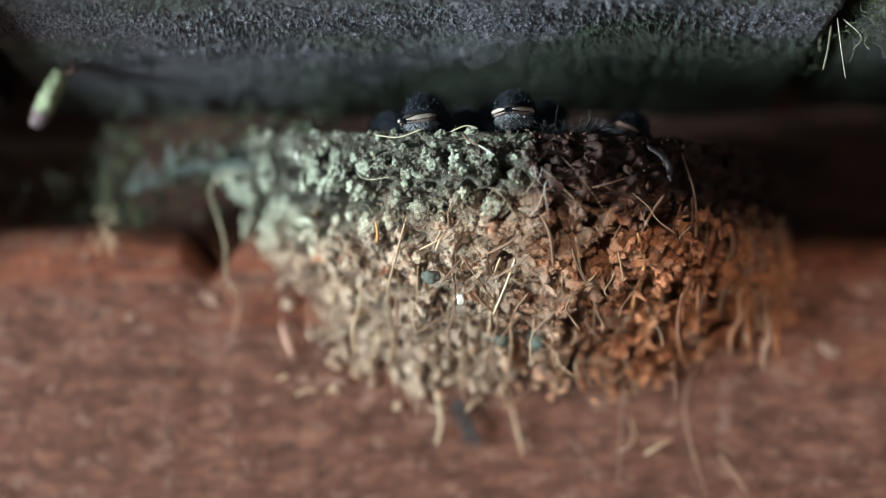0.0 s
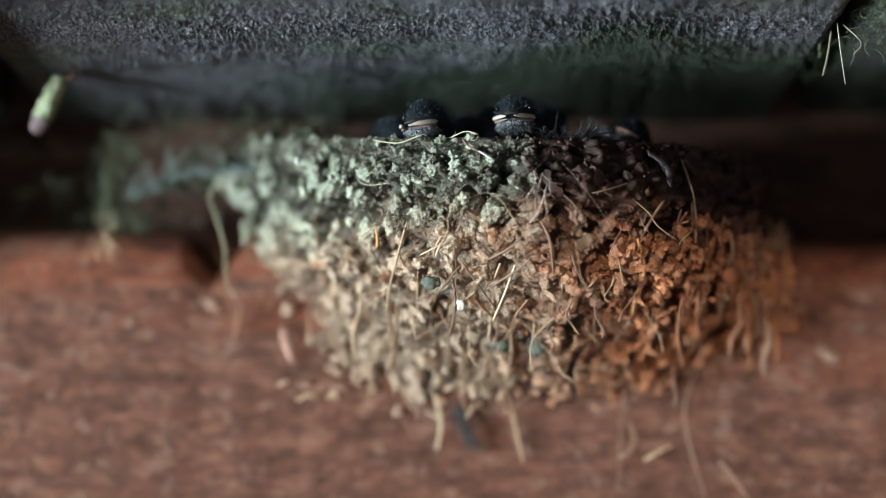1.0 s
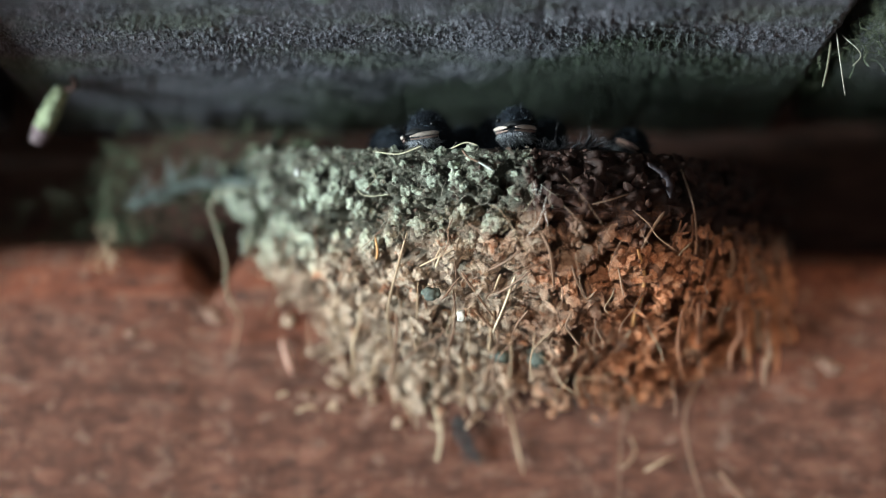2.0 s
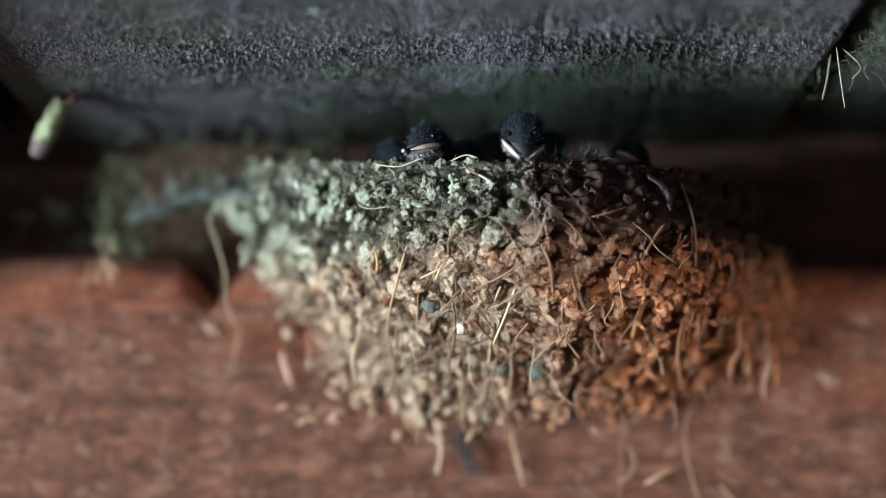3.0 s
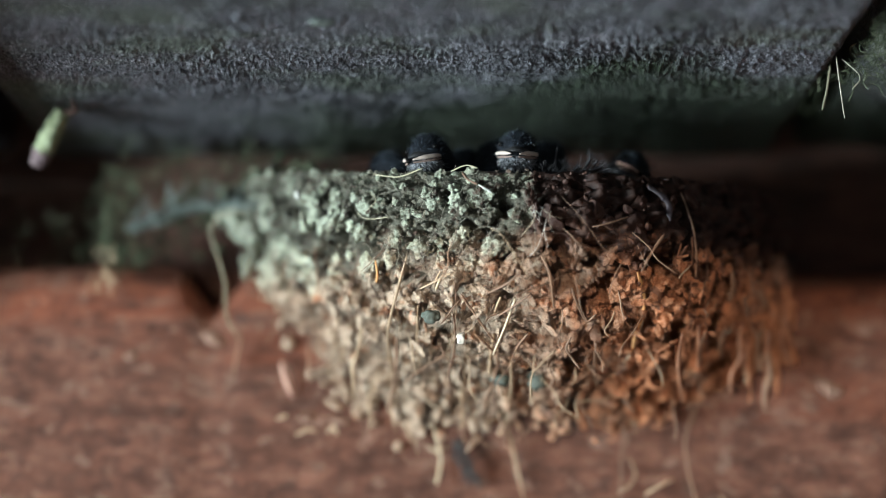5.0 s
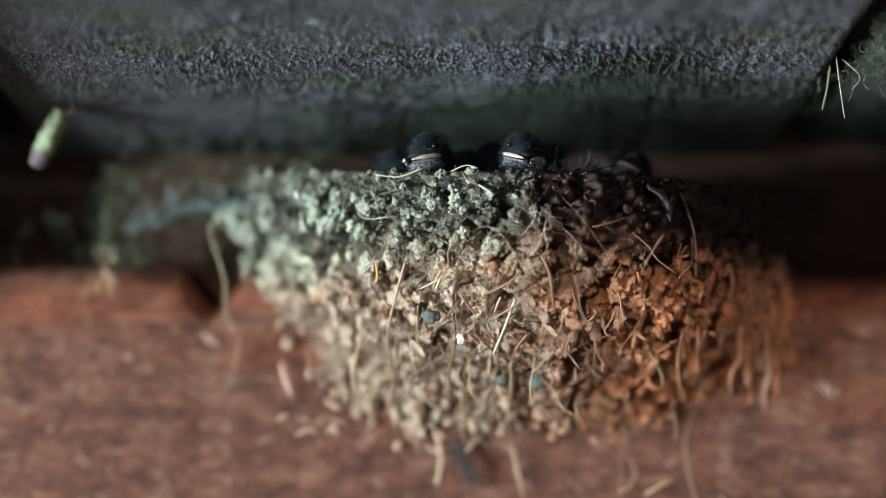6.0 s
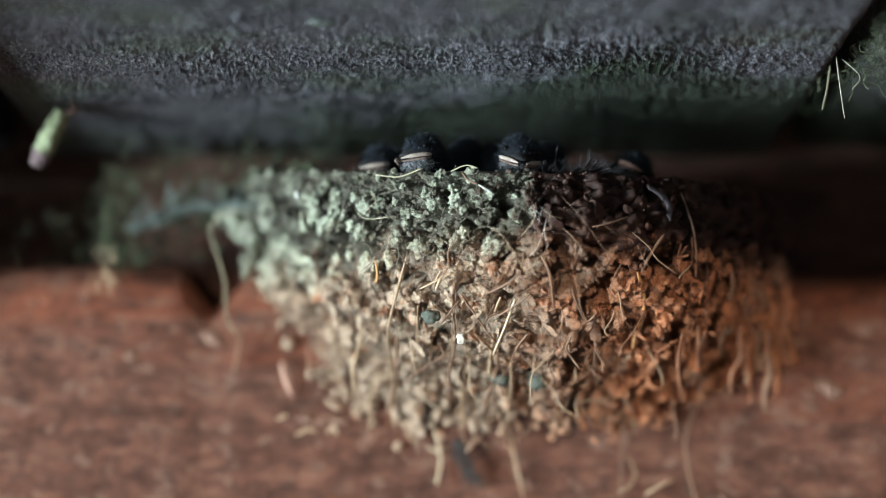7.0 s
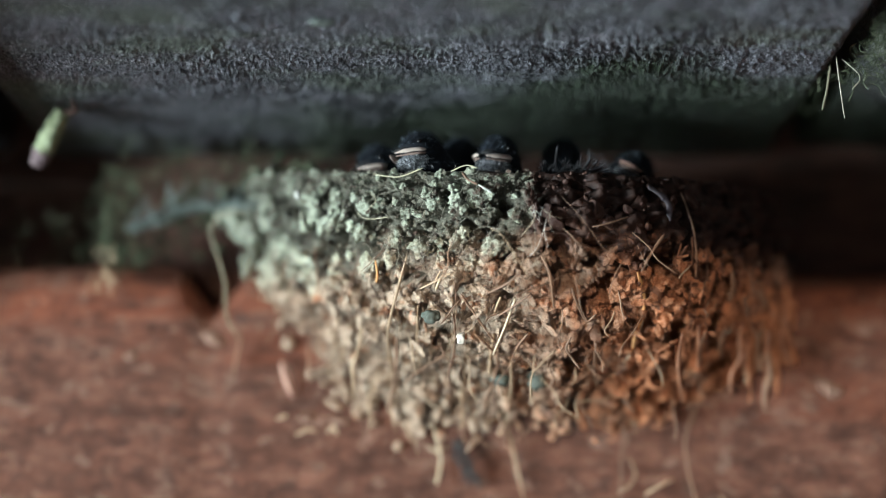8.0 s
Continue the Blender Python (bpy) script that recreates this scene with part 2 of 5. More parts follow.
FLECK = plain("dry_mud_fleck", (0.13, 0.080, 0.058), (0.27, 0.175, 0.13), 420, 0.95, 0.1, 0.7, 0.001)
SOOT = plain("dark_feather_vane", (0.016, 0.017, 0.018), (0.07, 0.07, 0.07), 300, 0.8, 0.2)


# ---- mesh building ----
def mesh(name, verts, faces, mat, parent=None, label="", smooth=True):
    me = bpy.data.meshes.new(name)
    me.from_pydata([tuple(v) for v in verts], [], faces)
    me.materials.append(mat)
    if smooth:
        me.shade_smooth()
    ob = new(name, me)
    if parent:
        ob.parent = parent
    return tagged(ob, label)


def part(name, bm, mat, parent, label=""):
    me = bpy.data.meshes.new(name)
    bm.to_mesh(me)
    bm.free()
    me.materials.append(mat)
    me.shade_smooth()
    ob = new(name, me)
    ob.parent = parent
    return tagged(ob, label)


def thing(name, at, label, category, group="", kind=""):
    ob = new(name)
    ob.empty_display_size = 0.01
    ob.matrix_basis = Matrix.Translation(at)
    return tagged(ob, label, category, group, kind)


class Soup:
    """Vertices and faces gathered for one mesh."""

    def __init__(self):
        self.v, self.f = [], []

    def add(self, verts, faces):
        k = len(self.v)
        self.v += [tuple(p) for p in verts]
        self.f += [tuple(i + k for i in q) for q in faces]
        return self

    def make(self, name, mat, parent=None, label="", smooth=True):
        return mesh(name, self.v, self.f, mat, parent, label, smooth)


def spline(pts, per=6):
    """A smooth line through the points."""
    p = [Vector(q) for q in pts]
    if len(p) == 2:
        return [p[0].lerp(p[1], k / per) for k in range(per + 1)]
    p = [p[0] * 2 - p[1]] + p + [p[-1] * 2 - p[-2]]
    out = []
    for i in range(1, len(p) - 2):
        for k in range(per):
            t = k / per
            out.append(0.5 * ((2 * p[i]) + (p[i + 1] - p[i - 1]) * t + (2 * p[i - 1] - 5 * p[i] + 4 * p[i + 1] - p[i + 2]) * t * t
                              + (3 * p[i] - p[i - 1] - 3 * p[i + 1] + p[i + 2]) * t ** 3))
    return out + [p[-2]]


def tube(line, radius, sides=6, flat=1.0, ends=0.35):
    """Verts and faces of a closed tube along the line; radius: a number or a function of 0 to 1."""
    n, verts, faces = len(line), [], []
    ref = Vector((0.3, -1, 0.2)).normalized()
    for i, c in enumerate(line):
        d = (line[min(i + 1, n - 1)] - line[max(i - 1, 0)]).normalized()
        a = d.cross(ref).normalized()
        b = d.cross(a)
        t = i / (n - 1)
        r = radius(t) if callable(radius) else radius * (ends + (1 - ends) * min(1, 8 * min(t, 1 - t) + 0.15))
        for k in range(sides):
            w = 2 * math.pi * k / sides
            verts.append(c + a * (math.cos(w) * r) + b * (math.sin(w) * r * flat))
    for i in range(n - 1):
        for k in range(sides):
            q = (k + 1) % sides
            faces.append((i * sides + k, i * sides + q, (i + 1) * sides + q, (i + 1) * sides + k))
    faces.append(tuple(range(sides))[::-1])
    faces.append(tuple((n - 1) * sides + k for k in range(sides)))
    return verts, faces


def lump(size, seed, rough=0.35, freq=1.6, sub=3, squash=(1, 1, 1)):
    """A bmesh of a craggy lump of about that radius."""
    bm = bmesh.new()
    bmesh.ops.create_icosphere(bm, subdivisions=sub, radius=1.0)
    o = Vector((seed * 3.7, seed * 1.9, seed * 5.3))
    for v in bm.verts:
        d = v.co.normalized()
        h = 1 + rough * noise.fractal(d * freq + o, 0.9, 2.2, 4) + 0.45 * rough * noise.noise(d * freq * 4 + o)
        v.co = Vector((d.x * squash[0], d.y * squash[1], d.z * squash[2])) * (h * size)
    return bm


def clod(seed, points=15, rough=0.16, squash=(1, 0.9, 0.78), cuts=3):
    """A bmesh of an angular clod of about unit radius: a hull of random points, broken up finely."""
    rng = random.Random(seed)
    bm = bmesh.new()
    for _ in range(points):
        d = Vector((rng.gauss(0, 1), rng.gauss(0, 1), rng.gauss(0, 1))).normalized() * rng.uniform(0.75, 1.2)
        bm.verts.new(Vector([a * b for a, b in zip(d, squash)]))
    got = bmesh.ops.convex_hull(bm, input=bm.verts[:])
    bmesh.ops.delete(bm, geom=[v for v in bm.verts if not v.link_faces], context="VERTS")
    bmesh.ops.triangulate(bm, faces=bm.faces[:])
    bmesh.ops.subdivide_edges(bm, edges=bm.edges[:], cuts=cuts, use_grid_fill=True)
    bmesh.ops.triangulate(bm, faces=bm.faces[:])
    for _ in range(2):
        bmesh.ops.smooth_vert(bm, verts=bm.verts[:], factor=0.5, use_axis_x=True, use_axis_y=True, use_axis_z=True)
    o = Vector((seed * 2.3, seed * 4.1, seed))
    for v in bm.verts:
        d = v.co.normalized()
        v.co += d * (rough * 1.5 * noise.fractal(v.co * 2.4 + o, 0.7, 2.3, 3) + rough * noise.noise(v.co * 5 + o))
        v.co += Vector((noise.noise(v.co * 7 + o), noise.noise(v.co * 7 - o), noise.noise(v.co * 8 + o))) * (rough * 0.5)
    bmesh.ops.recalc_face_normals(bm, faces=bm.faces[:])
    return bm


def box(name, lo, hi, mat, parent=None, bevel=0.003):
    bm = bmesh.new()
    bmesh.ops.create_cube(bm, size=1)
    for v in bm.verts:
        v.co = Vector([(a + b) / 2 + c * (b - a) for a, b, c in zip(lo, hi, v.co)])
    if bevel:
        bmesh.ops.bevel(bm, geom=bm.edges[:], offset=bevel, segments=2, affect="EDGES")
    me = bpy.data.meshes.new(name)
    bm.to_mesh(me)
    bm.free()
    me.materials.append(mat)
    ob = new(name, me)
    if parent:
        ob.parent = parent
    return ob


def steps(*runs):
    """Even steps over several runs (from, to, step), joined."""
    out = []
    for a, b, s in runs:
        n = max(1, round((b - a) / s))
        out += [a + (b - a) * k / n for k in range(n)]
    return out + [runs[-1][1]]


# ---- the setting ----
CEIL, TOP = 2.4226, 2.357      # underside of the boards; top edge of the red log


def ground():
    # unseen yard, kept pale to bounce light up at the ceiling boards
    n, verts, faces = 40, [], []
    for j in range(n + 1):
        for i in range(n + 1):
            x, y = [math.copysign(abs(k / n * 2 - 1) ** 3 * 1500, k / n * 2 - 1) for k in (i, j)]
            verts.append((x, y, 0.05 * noise.noise(Vector((x * 0.3, y * 0.3, 0)))))
    for j in range(n):
        for i in range(n):
            a = j * (n + 1) + i
            faces.append((a, a + 1, a + n + 2, a + n + 1))
    tagged(mesh("ground", verts, faces, PALE_GROUND), "unseen pale grey yard that throws light up under the boards", "ground", kind="structure")


def log_top(x):
    """Height of the log's upper edge, with a notch beside the nest that stands in for a V-shaped shadow."""
    z = TOP - 0.004 * max(0.0, min(1.0, (x + 0.05) / 0.2)) + 0.0016 * noise.noise(Vector((x * 22, 3, 0)))
    d = (x + 0.105) / 0.0150
    if abs(d) < 1:
        z -= 0.020 * (1 - abs(d)) ** 0.75 * (1 if d < 0 else 0.9)
    return z


def log(top, xs, detail, parent):
    """One squared, weathered wall log; its face is y = 0 and it is 0.21 m high."""
    prof = [(0.16, 0.006), (0.06, 0.006), (0.03, 0.005), (0.020, 0.003), (0.013, 0.0), (0.008, -0.004), (0.004, -0.009), (0.0015, -0.014)]
    down = steps((-0.020, -0.17, 0.002 if detail else 0.04), (-0.17, -0.203, 0.006))
    prof += [(0.0, d) for d in down] + [(0.004, -0.208), (0.16, -0.21)]
    verts, faces, m = [], [], len(prof)
    for x in xs:
        zt = log_top(x) if detail and abs(x) < 0.4 else top
        for y, dz in prof:
            p = Vector((x, y, 0))
            z = top + dz + (zt - top) * max(0.0, 1 + dz / 0.065)
            if detail and y < 0.03:
                q = Vector((x * 14, z * 120, 1.0))
                p.y -= 0.0011 * noise.fractal(q, 0.8, 2.1, 5) + 0.002 * noise.noise(Vector((x * 5, z * 26, 7)))
            verts.append((x, p.y, z))
    for i in range(len(xs) - 1):
        for k in range(m - 1):
            a = i * m + k
            faces.append((a, a + 1, a + m + 1, a + m))
    return mesh("log", verts, faces, RED, parent)


def front_wall():
    wall = tagged(new("wall_front"), "squared log wall in worn red paint", "wall", kind="structure")
    log(TOP, steps((-3.0, -0.34, 0.2), (-0.34, 0.34, 0.003), (0.34, 3.0, 0.2)), True, wall)
    for k in range(1, 11):
        log(TOP - 0.212 * k, steps((-3.0, 3.0, 0.5)), False, wall)
    # the wall above the red log, up to the boards, set back and darkened for its shade
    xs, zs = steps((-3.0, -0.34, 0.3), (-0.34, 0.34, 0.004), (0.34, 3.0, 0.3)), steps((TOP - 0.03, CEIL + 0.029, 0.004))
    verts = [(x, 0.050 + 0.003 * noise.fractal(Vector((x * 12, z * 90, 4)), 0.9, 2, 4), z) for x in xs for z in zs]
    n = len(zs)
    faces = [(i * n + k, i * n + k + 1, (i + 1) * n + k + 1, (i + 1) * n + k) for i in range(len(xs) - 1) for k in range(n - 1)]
    mesh("wall_plate", verts, faces, PLATE, wall, "red timber set back above the logs, with shade put into its dark colour")
    # unseen, added to keep the window's light off this end of the wall
    box("post", (-0.345, -0.020, 0.0), (-0.245, -0.004, CEIL - 0.028), RED, wall, 0.004)
    box("backing", (-3.0, 0.165, 0.0), (3.0, 0.22, CEIL + 0.02), TIMBER, wall, 0)


FRONT = -1.75     # where the boards end, at the open front


def ceiling_boards():
    """The rough-sawn boards overhead, run out from the wall, in one mesh."""
    s = Soup()
    edges = [-3.0, -2.65, -2.30, -1.94, -1.60, -1.25, -0.90, -0.545, -0.198, 0.166, 0.52, 0.87, 1.22, 1.57, 1.92, 2.27, 2.63, 3.0]
    for a, b in zip(edges, edges[1:]):
        a, b = a + (0.0085 if a == 0.166 else 0.0046), b - (0.0150 if b == -0.198 else 0.0046)
        near = a < 0.32 and b > -0.32
        h = 0.0 if near and a > -0.3 and b < 0.3 else 0.0015 * noise.noise(Vector((a * 9, 1, 1)))
        if abs(a - 0.1745) < 0.001:
            h = 0.005
        if near:
            lo, hi = max(a, -0.27), min(b, 0.27)
            xs = ([a] if a < lo else []) + steps((lo, hi, 0.0007)) + ([b] if b > hi else [])
            ys = steps((FRONT, -0.24, 0.4), (-0.24, -0.19, 0.002), (-0.19, -0.05, 0.0008), (-0.05, 0.013, 0.0025), (0.013, 0.13, 0.03))
        else:
            xs, ys = [a, b], [FRONT, 0.13]
        verts, faces, n = [], [], len(ys)
        for x in xs:
            edge = min(x - a, b - x)
            rnd = 0.004 * max(0.0, 1 - edge / 0.006) ** 2
            for y in ys:
                z = CEIL + h + rnd
                if near:
                    z += 0.0016 * noise.noise(Vector((x * 22, y * 7, 2))) + 0.0004 * noise.noise(Vector((x * 120, y * 70, 5)))
                    crust = noise.fractal(Vector((x * 820 + y * 120, y * 420, 3)), 0.3, 2.1, 2)
                    crust = max(0.0, crust - 0.1) * 1.5
                    saw = (x + 0.06 * y) / 0.0068 + 0.9 * noise.noise(Vector((x * 30, y * 14, 12)))
                    teeth = max(0.0, math.sin(6.283 * saw)) * max(0.0, min(1.0, (x - 0.01) / 0.05)) * max(0.0, 0.6 + 0.9 * noise.noise(Vector((x * 60, y * 50, 15)))) * max(0.0, 1 - abs(y + 0.105) / 0.055)
                    z -= 0.00042 * teeth
                    z -= 0.0015 * crust * (0.85 + 0.8 * teeth + 0.25 * max(0.0, min(1.0, -x / 0.05 + 0.6))) * (0.8 + 1.0 * max(0.0, noise.noise(Vector((x * 17, y * 22, 9))) + 0.35))
                    for at, depth in ((0.0398, 0.0006), (0.0930, 0.0006), (0.1240, 0.0004)):
                        off = x - at - 0.0022 * noise.noise(Vector((at * 90, y * 40, 6))) - 0.0009 * noise.noise(Vector((at * 90, y * 240, 8)))
                        if abs(off) < 0.0022:
                            z += depth * (1 - abs(off) / 0.0022) * max(0.0, 0.6 + 1.4 * noise.noise(Vector((at * 50, y * 26, 1))))
                verts.append((x, y, z))
        m = len(xs)
        for i in range(m - 1):
            for k in range(n - 1):
                faces.append((i * n + k, (i + 1) * n + k, (i + 1) * n + k + 1, i * n + k + 1))
        # sides and front go up to the roof
        t = CEIL + 0.028
        k0 = len(verts)
        ring = [i * n for i in range(m)] + [(m - 1) * n + k for k in range(1, n)]
        left = [k for k in range(n)]
        back = [i * n + n - 1 for i in range(m)]
        for line in (ring, left, back):
            k0 = len(verts)
            verts += [(verts[i][0], verts[i][1], t) for i in line]
            faces += [(line[i], line[i + 1], k0 + i + 1, k0 + i) for i in range(len(line) - 1)]
        s.add(verts, faces)
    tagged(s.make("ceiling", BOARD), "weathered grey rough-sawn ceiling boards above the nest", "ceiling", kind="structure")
    # unseen board, hung low so that it shades this end of the ceiling
    tagged(box("soffit_board", (-0.545, -0.56, CEIL - 0.021), (-0.213, 0.013, CEIL - 0.003), BOARD, None, 0.003), "unseen grey board added under the ceiling boards to shade one end", "board", kind="structure")
    # unseen board, tilted to set where the sun's shadow edge meets nest and wall
    eaves = box("eaves_board", (-3.1, FRONT - 0.028, CEIL - 0.060), (3.1, FRONT - 0.004, CEIL + 0.029), TIMBER, None, 0.002)
    for v in eaves.data.vertices:
        if v.co.z < CEIL - 0.02:
            v.co.z += 0.0095 - 0.03 * (v.co.x + 0.43)
    tagged(eaves, "unseen tilted dark board added along the open front to cut the sun", "board", kind="structure")
    roof = box("roof", (-3.2, FRONT - 0.002, CEIL + 0.03), (3.2, 0.4, CEIL + 0.09), TILE, None, 0.004)
    tagged(roof, "dark felted roof over the ceiling boards", "roof", kind="structure")


def porch_walls():
    """The end walls of the porch, one with a window opening, and its floor."""
    x, (y0, y1), (z0, z1) = WIN_X, WIN_Y, WIN_Z
    s = Soup()
    for lo, hi in (((x - 0.12, FRONT, 0.0), (x, y0, CEIL - 0.002)), ((x - 0.12, y1, 0.0), (x, -0.003, CEIL - 0.002)),
                   ((x - 0.12, y0, 0.0), (x, y1, z0)), ((x - 0.12, y0, z1), (x, y1, CEIL - 0.002))):
        v = [(a, b, c) for a in (lo[0], hi[0]) for b in (lo[1], hi[1]) for c in (lo[2], hi[2])]
        s.add(v, [(0, 1, 3, 2), (4, 6, 7, 5), (0, 4, 5, 1), (2, 3, 7, 6), (0, 2, 6, 4), (1, 5, 7, 3)])
    tagged(s.make("wall_window", RED, None, "", False), "red-painted porch wall with a window opening", "wall", kind="structure")
    win = tagged(new("window_1"), "open window with a grey wooden frame", "window", kind="structure")
    for lo, hi in (((x - 0.05, y0, z0), (x + 0.02, y0 + 0.04, z1)), ((x - 0.05, y1 - 0.04, z0), (x + 0.02, y1, z1)),
                   ((x - 0.05, y0 + 0.042, z1 - 0.04), (x + 0.02, y1 - 0.042, z1))):
        box("window_frame", lo, hi, BOARD, win, 0.004)
    box("window_sill", (x - 0.08, y0 + 0.042, z0), (x + 0.05, y1 - 0.042, z0 + 0.03), BOARD, win, 0.004)
    # unseen wall, added so that its red throws warm light back at the nest
    tagged(box("wall_side", (1.60, FRONT, 0.0), (1.72, -0.003, CEIL - 0.002), RED, None, 0.003), "unseen red-painted side wall added to close the porch and bounce warm light", "wall", kind="structure")
    tagged(box("floor", (WIN_X + 0.002, FRONT, 0.06), (1.598, -0.003, 0.12), TIMBER, None, 0.003), "dark worn timber porch floor", "floor", kind="structure")


ground()
front_wall()
ceiling_boards()
porch_walls()

# ---- the nest ----
NS = [0, 0.15, 0.3, 0.45, 0.6, 0.8, 0.92, 1.0]                       # from rim to foot
NA = [0.120, 0.119, 0.115, 0.1117, 0.105, 0.0845, 0.0625, 0.036]        # half width
NB = [0.094, 0.097, 0.096, 0.091, 0.078, 0.046, 0.026, 0.012]        # how far it stands out
NC = [0.030, 0.032, 0.036, 0.0407, 0.044, 0.0445, 0.0385, 0.030]        # middle
RIM, HIGH = 2.376, 0.092


def nest_point(u, s, out=0.0):
    """A point of the nest's outside: u 0 to 1 round it along the wall, s 0 to 1 from rim to foot."""
    w = math.pi * u
    a, b, c = (float(np.interp(s, NS, q)) for q in (NA, NB, NC))
    x, y = c - (a + out) * math.cos(w), -(b + out) * max(0.0, math.sin(w)) ** 1.45
    lift = 0.019 * max(0.0, math.cos(w)) ** 2 + 0.010 * max(0.0, -math.cos(w)) ** 2
    z = RIM + lift * (1 - s) ** 2 - HIGH * s
    edge = abs(math.cos(w)) ** 3          # the ragged edge along the wall
    x += edge * 0.010 * noise.fractal(Vector((u * 3, z * 55, 4)), 0.8, 2, 3)
    z += s ** 2 * 0.010 * noise.fractal(Vector((x * 60, 2, s)), 0.8, 2, 3)
    return Vector((x, y, z))


def nest_normal(u, s):
    e = 0.01
    p, q = nest_point(u + e, s) - nest_point(u - e, s), nest_point(u, min(1, s + e)) - nest_point(u, max(0, s - e))
    n = p.cross(q)
    n = -n if n.y > 0 or (abs(n.y) < 1e-5 and n.z > 0) else n
    return n.normalized()


def hollow(p):
    """How deep the mud is broken open at a place, 0 to 1: more on the rusty side."""
    n = noise.noise(Vector((p.x * 95, p.y * 60, p.z * 105)) + Vector((3.1, 7.7, 1.3))) + 0.35 * noise.noise(p * 230)
    lim = 0.08 if p.x > 0.095 else 0.10 if p.x > 0.045 and p.z < 2.350 else 0.12 if p.x < -0.025 and p.z > 2.345 else 0.30
    return max(0.0, min(1.0, (n - lim) * 5))


def nest_shell(nest):
    nu, ns, verts, faces = 220, 110, [], []
    inner = 26
    for i in range(nu + 1):
        u = i / nu
        for k in range(ns + inner + 1):
            if k <= ns:
                s = 1 - k / ns
                p = nest_point(u, s, -0.007 * max(0.0, min(1.0, (s - 0.2) / 0.2)) * abs(math.cos(math.pi * u)))
                n = nest_normal(min(0.985, max(0.015, u)), s)
                h = -0.0022 - 0.0016 * max(0.0, min(1.0, (0.35 - s) * 10)) * (p.x < 0.045) - 0.0012 * max(0.0, min(1.0, (-0.02 - p.x) * 40)) + 0.0017 * max(0.0, min(1.0, (s - 0.38) * 8)) + 0.0016 * max(0.0, min(1.0, (p.x - 0.03) * 40)) * max(0.0, min(1.0, (0.36 - s) * 12)) + 0.0048 * noise.fractal(p * 130, 0.7, 2.2, 4) + 0.0020 * noise.noise(p * 420) - 0.0110 * hollow(p)
                p = p + n * h
                p.y = min(p.y, 0.01)
            else:
                t = (k - ns) / inner
                p = nest_point(u, 0, -0.013 * min(1, t * 3) - 0.055 * max(0.0, t - 0.3) ** 1.2)
                p.z += 0.002 * math.sin(min(1, t * 4) * math.pi) - 0.05 * max(0.0, t - 0.15) ** 0.8
                p += Vector((noise.noise(p * 160), noise.noise(p * 160 + Vector((9, 0, 0))), noise.noise(p * 200))) * 0.0014
            verts.append(p)
    m = ns + inner + 1
    for i in range(nu):
        for k in range(m - 1):
            a = i * m + k
            faces.append((a, a + 1, a + m + 1, a + m))
    mesh("shell", verts, faces, OLD_MUD, nest)


def turned(n, spin):
    """A turn that lays z along n, spun about it."""
    return n.to_track_quat("Z", "Y").to_matrix().to_4x4() @ Matrix.Rotation(spin, 4, "Z")


